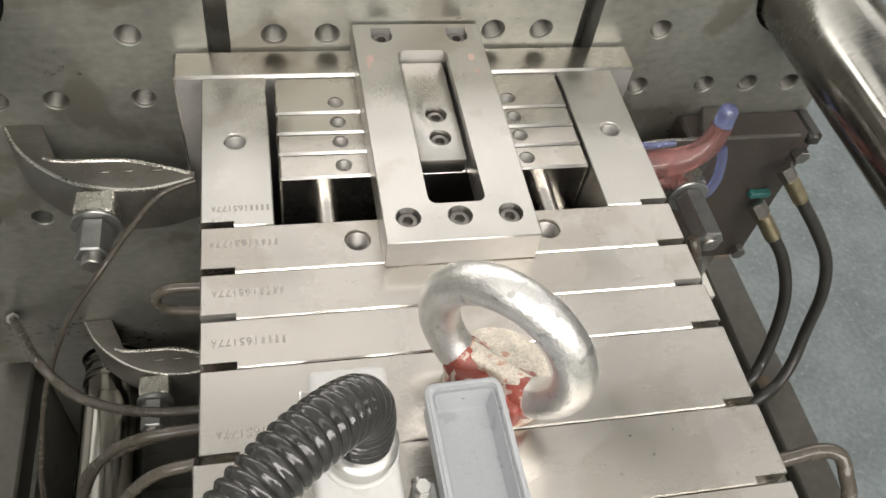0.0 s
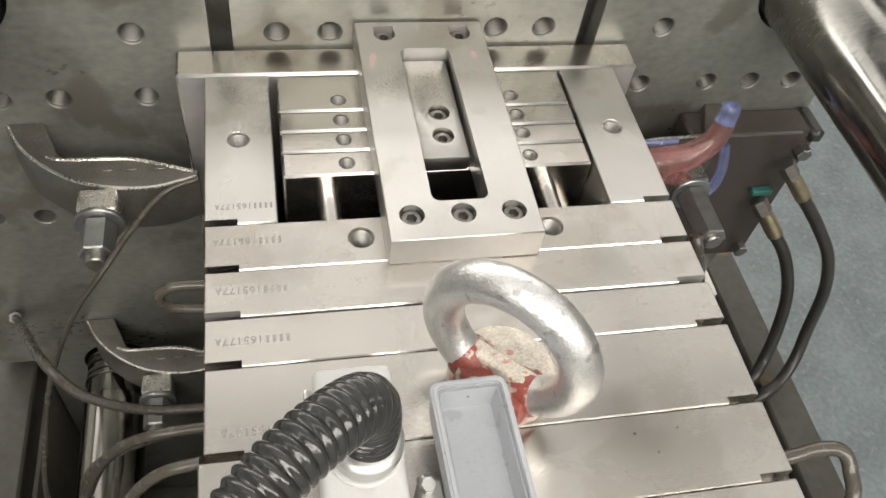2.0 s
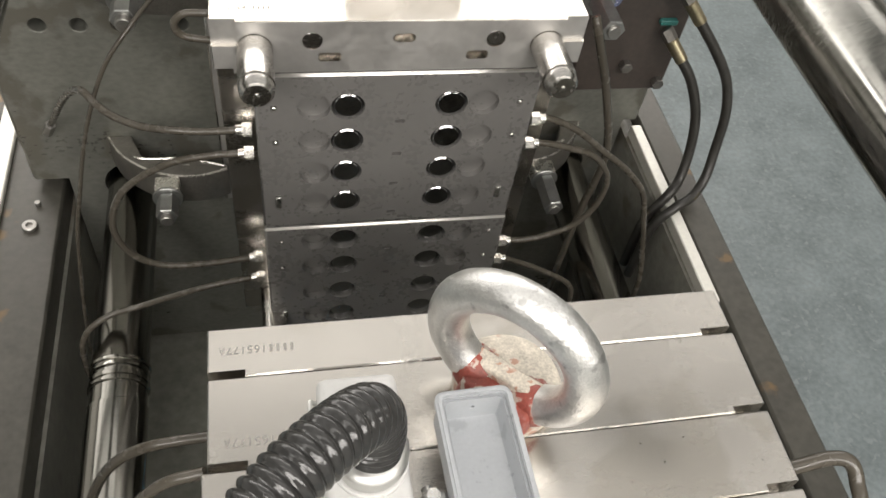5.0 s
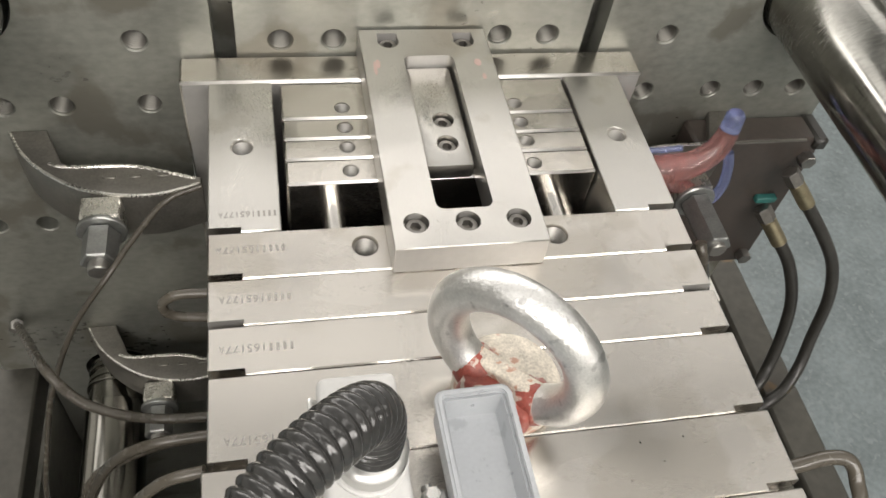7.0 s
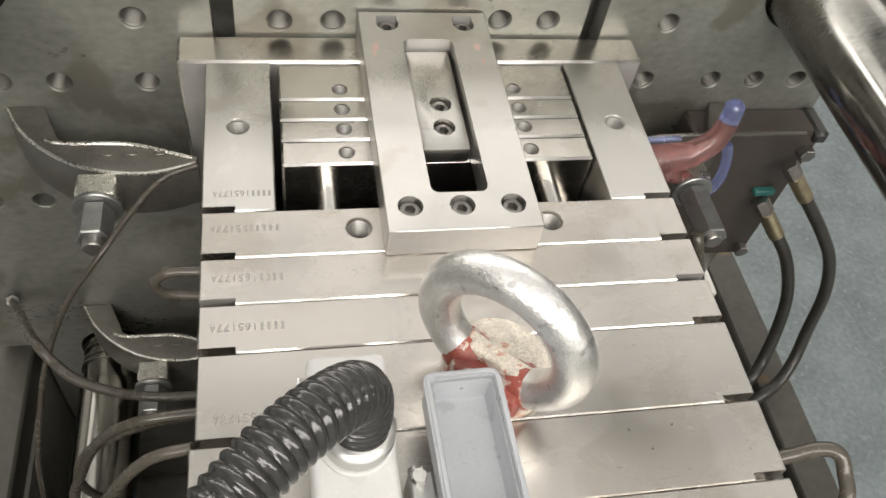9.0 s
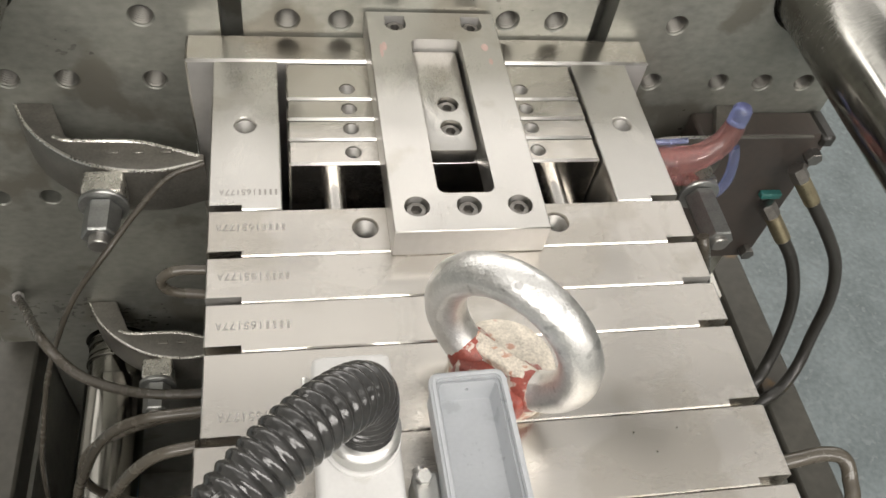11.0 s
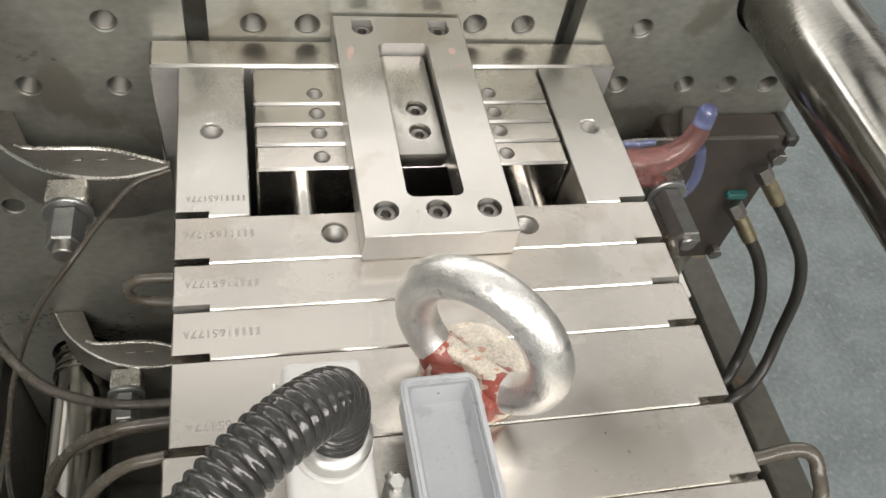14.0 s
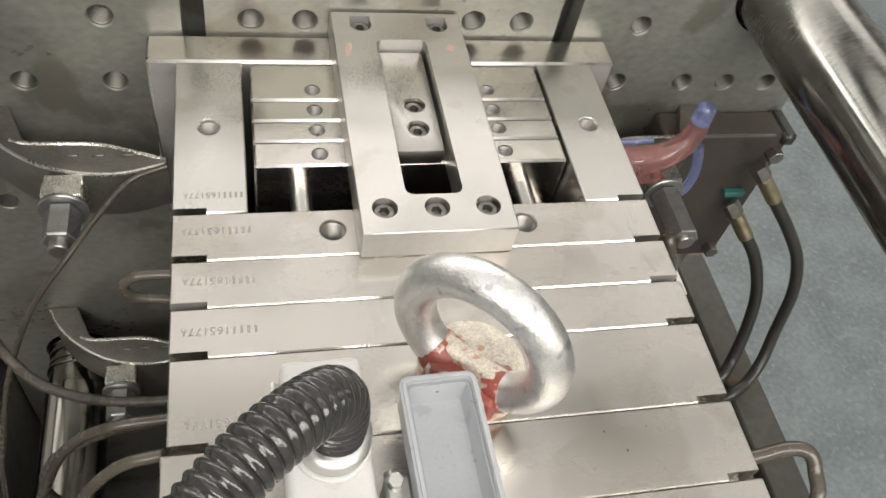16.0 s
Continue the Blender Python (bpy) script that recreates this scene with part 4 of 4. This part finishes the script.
# ---- what moves ----
OPEN = ((0.0, 0.0), (1.9, 0.0), (2.0, 0.001), (2.1, 0.005), (2.2, 0.012), (2.3, 0.025), (2.4, 0.047), (2.5, 0.078), (2.6, 0.110), (2.7, 0.143), (2.8, 0.176), (2.9, 0.208), (3.0, 0.238),
        (3.1, 0.266), (3.2, 0.292), (3.3, 0.314), (3.4, 0.331), (3.5, 0.345), (3.6, 0.354), (3.8, 0.359), (4.0, 0.360), (4.2, 0.360), (4.9, 0.360), (5.1, 0.354), (5.3, 0.330), (5.5, 0.285),
        (5.7, 0.228), (5.9, 0.168), (6.1, 0.108), (6.2, 0.082), (6.3, 0.060), (6.4, 0.040), (6.5, 0.0225), (6.6, 0.012), (6.7, 0.006), (6.8, 0.003), (7.0, 0.0), (7.2, 0.0), (16.0, 0.0))
PUSH = ((0.0, 0.0), (3.8, 0.0), (3.9, 0.003), (4.0, 0.011), (4.1, 0.019), (4.2, 0.026), (4.35, 0.028), (4.7, 0.028), (5.0, 0.0), (5.2, 0.0), (16.0, 0.0))


def at(table, t):
    for (a, va), (b, vb) in zip(table, table[1:]):
        if t <= b:
            return va + (vb - va) * (t - a) / (b - a)
    return table[-1][1]


def motions():
    for ob in (moving, platen, tubes, tape, *CLAMPS, *HYD, *LEFT):
        x, y, z = ob.location
        walk(ob, [(t, pose(x, y + d, z)) for t, d in OPEN])
    x, y, z = ejector.location
    walk(ejector, [(t, pose(x, y - d, z)) for t, d in PUSH])
    rng = random.Random(4)
    for ob, cx, y0, rz, s, i in CAPS:
        ry = 0 if s < 0 else 180
        turn_y, rest_x, rest_y = rng.uniform(-12, 12), cx + rng.uniform(-0.01, 0.01), 0.02 + 0.055 * i
        rows = [(t, pose(cx, y0 + d - at(PUSH, t), rz, 0, ry, 0)) for t, d in OPEN if t < 3.85]
        rows += [(t, pose(cx, y0 + 0.36 - at(PUSH, t) - (0.002 if t > 4.15 else 0), rz - drop, 0, ry, 0)) for t, drop in ((3.9, 0.0), (4.0, 0.0005), (4.1, 0.002), (4.2, 0.006))]
        land = 4.2 + math.sqrt((rz - 0.36) / 4.9)
        for k in (1, 2, 3):
            f = k / 3
            t = 4.2 + (land - 4.2) * f
            rows.append((t, pose(cx + (rest_x - cx) * f, y0 + 0.332 + (rest_y - y0 - 0.332) * f, rz - 0.006 - (rz - 0.006 - 0.3445) * f * f, 85 * f * f, ry + turn_y * f, 0)))
        end = pose(rest_x, rest_y, 0.3445, 85, ry + turn_y, 0)
        rows += [(land + 0.2, end), (16.0, end)]
        walk(ob, rows)
    for k, (ob, y0, rz) in enumerate(RUNNERS):
        lean = (1, -1, 1, -1)[k]
        rows = [(t, pose(0.2015, y0 + d, rz)) for t, d in OPEN if t < 3.85]
        rows += [(3.9, pose(0.2015, y0 + 0.355, rz, 0, 0, 0)), (4.0, pose(0.204, y0 + 0.325, rz - 0.022, 10, 24 * lean, 0)), (4.1, pose(0.208, y0 + 0.305, rz - 0.075, 22, 46 * lean, 0)), (4.2, pose(0.222, y0 + 0.275, rz - 0.23, 38, 62 * lean, 0))]
        land = 3.98 + math.sqrt((rz - 0.36) / 4.9)
        end = pose(0.2 + 0.02 * lean, 0.05 + 0.09 * k, 0.348, 85, 70 * lean, 0)
        rows += [(max(land, 4.35), end), (max(land, 4.35) + 0.2, end), (16.0, end)]
        walk(ob, rows)


motions()
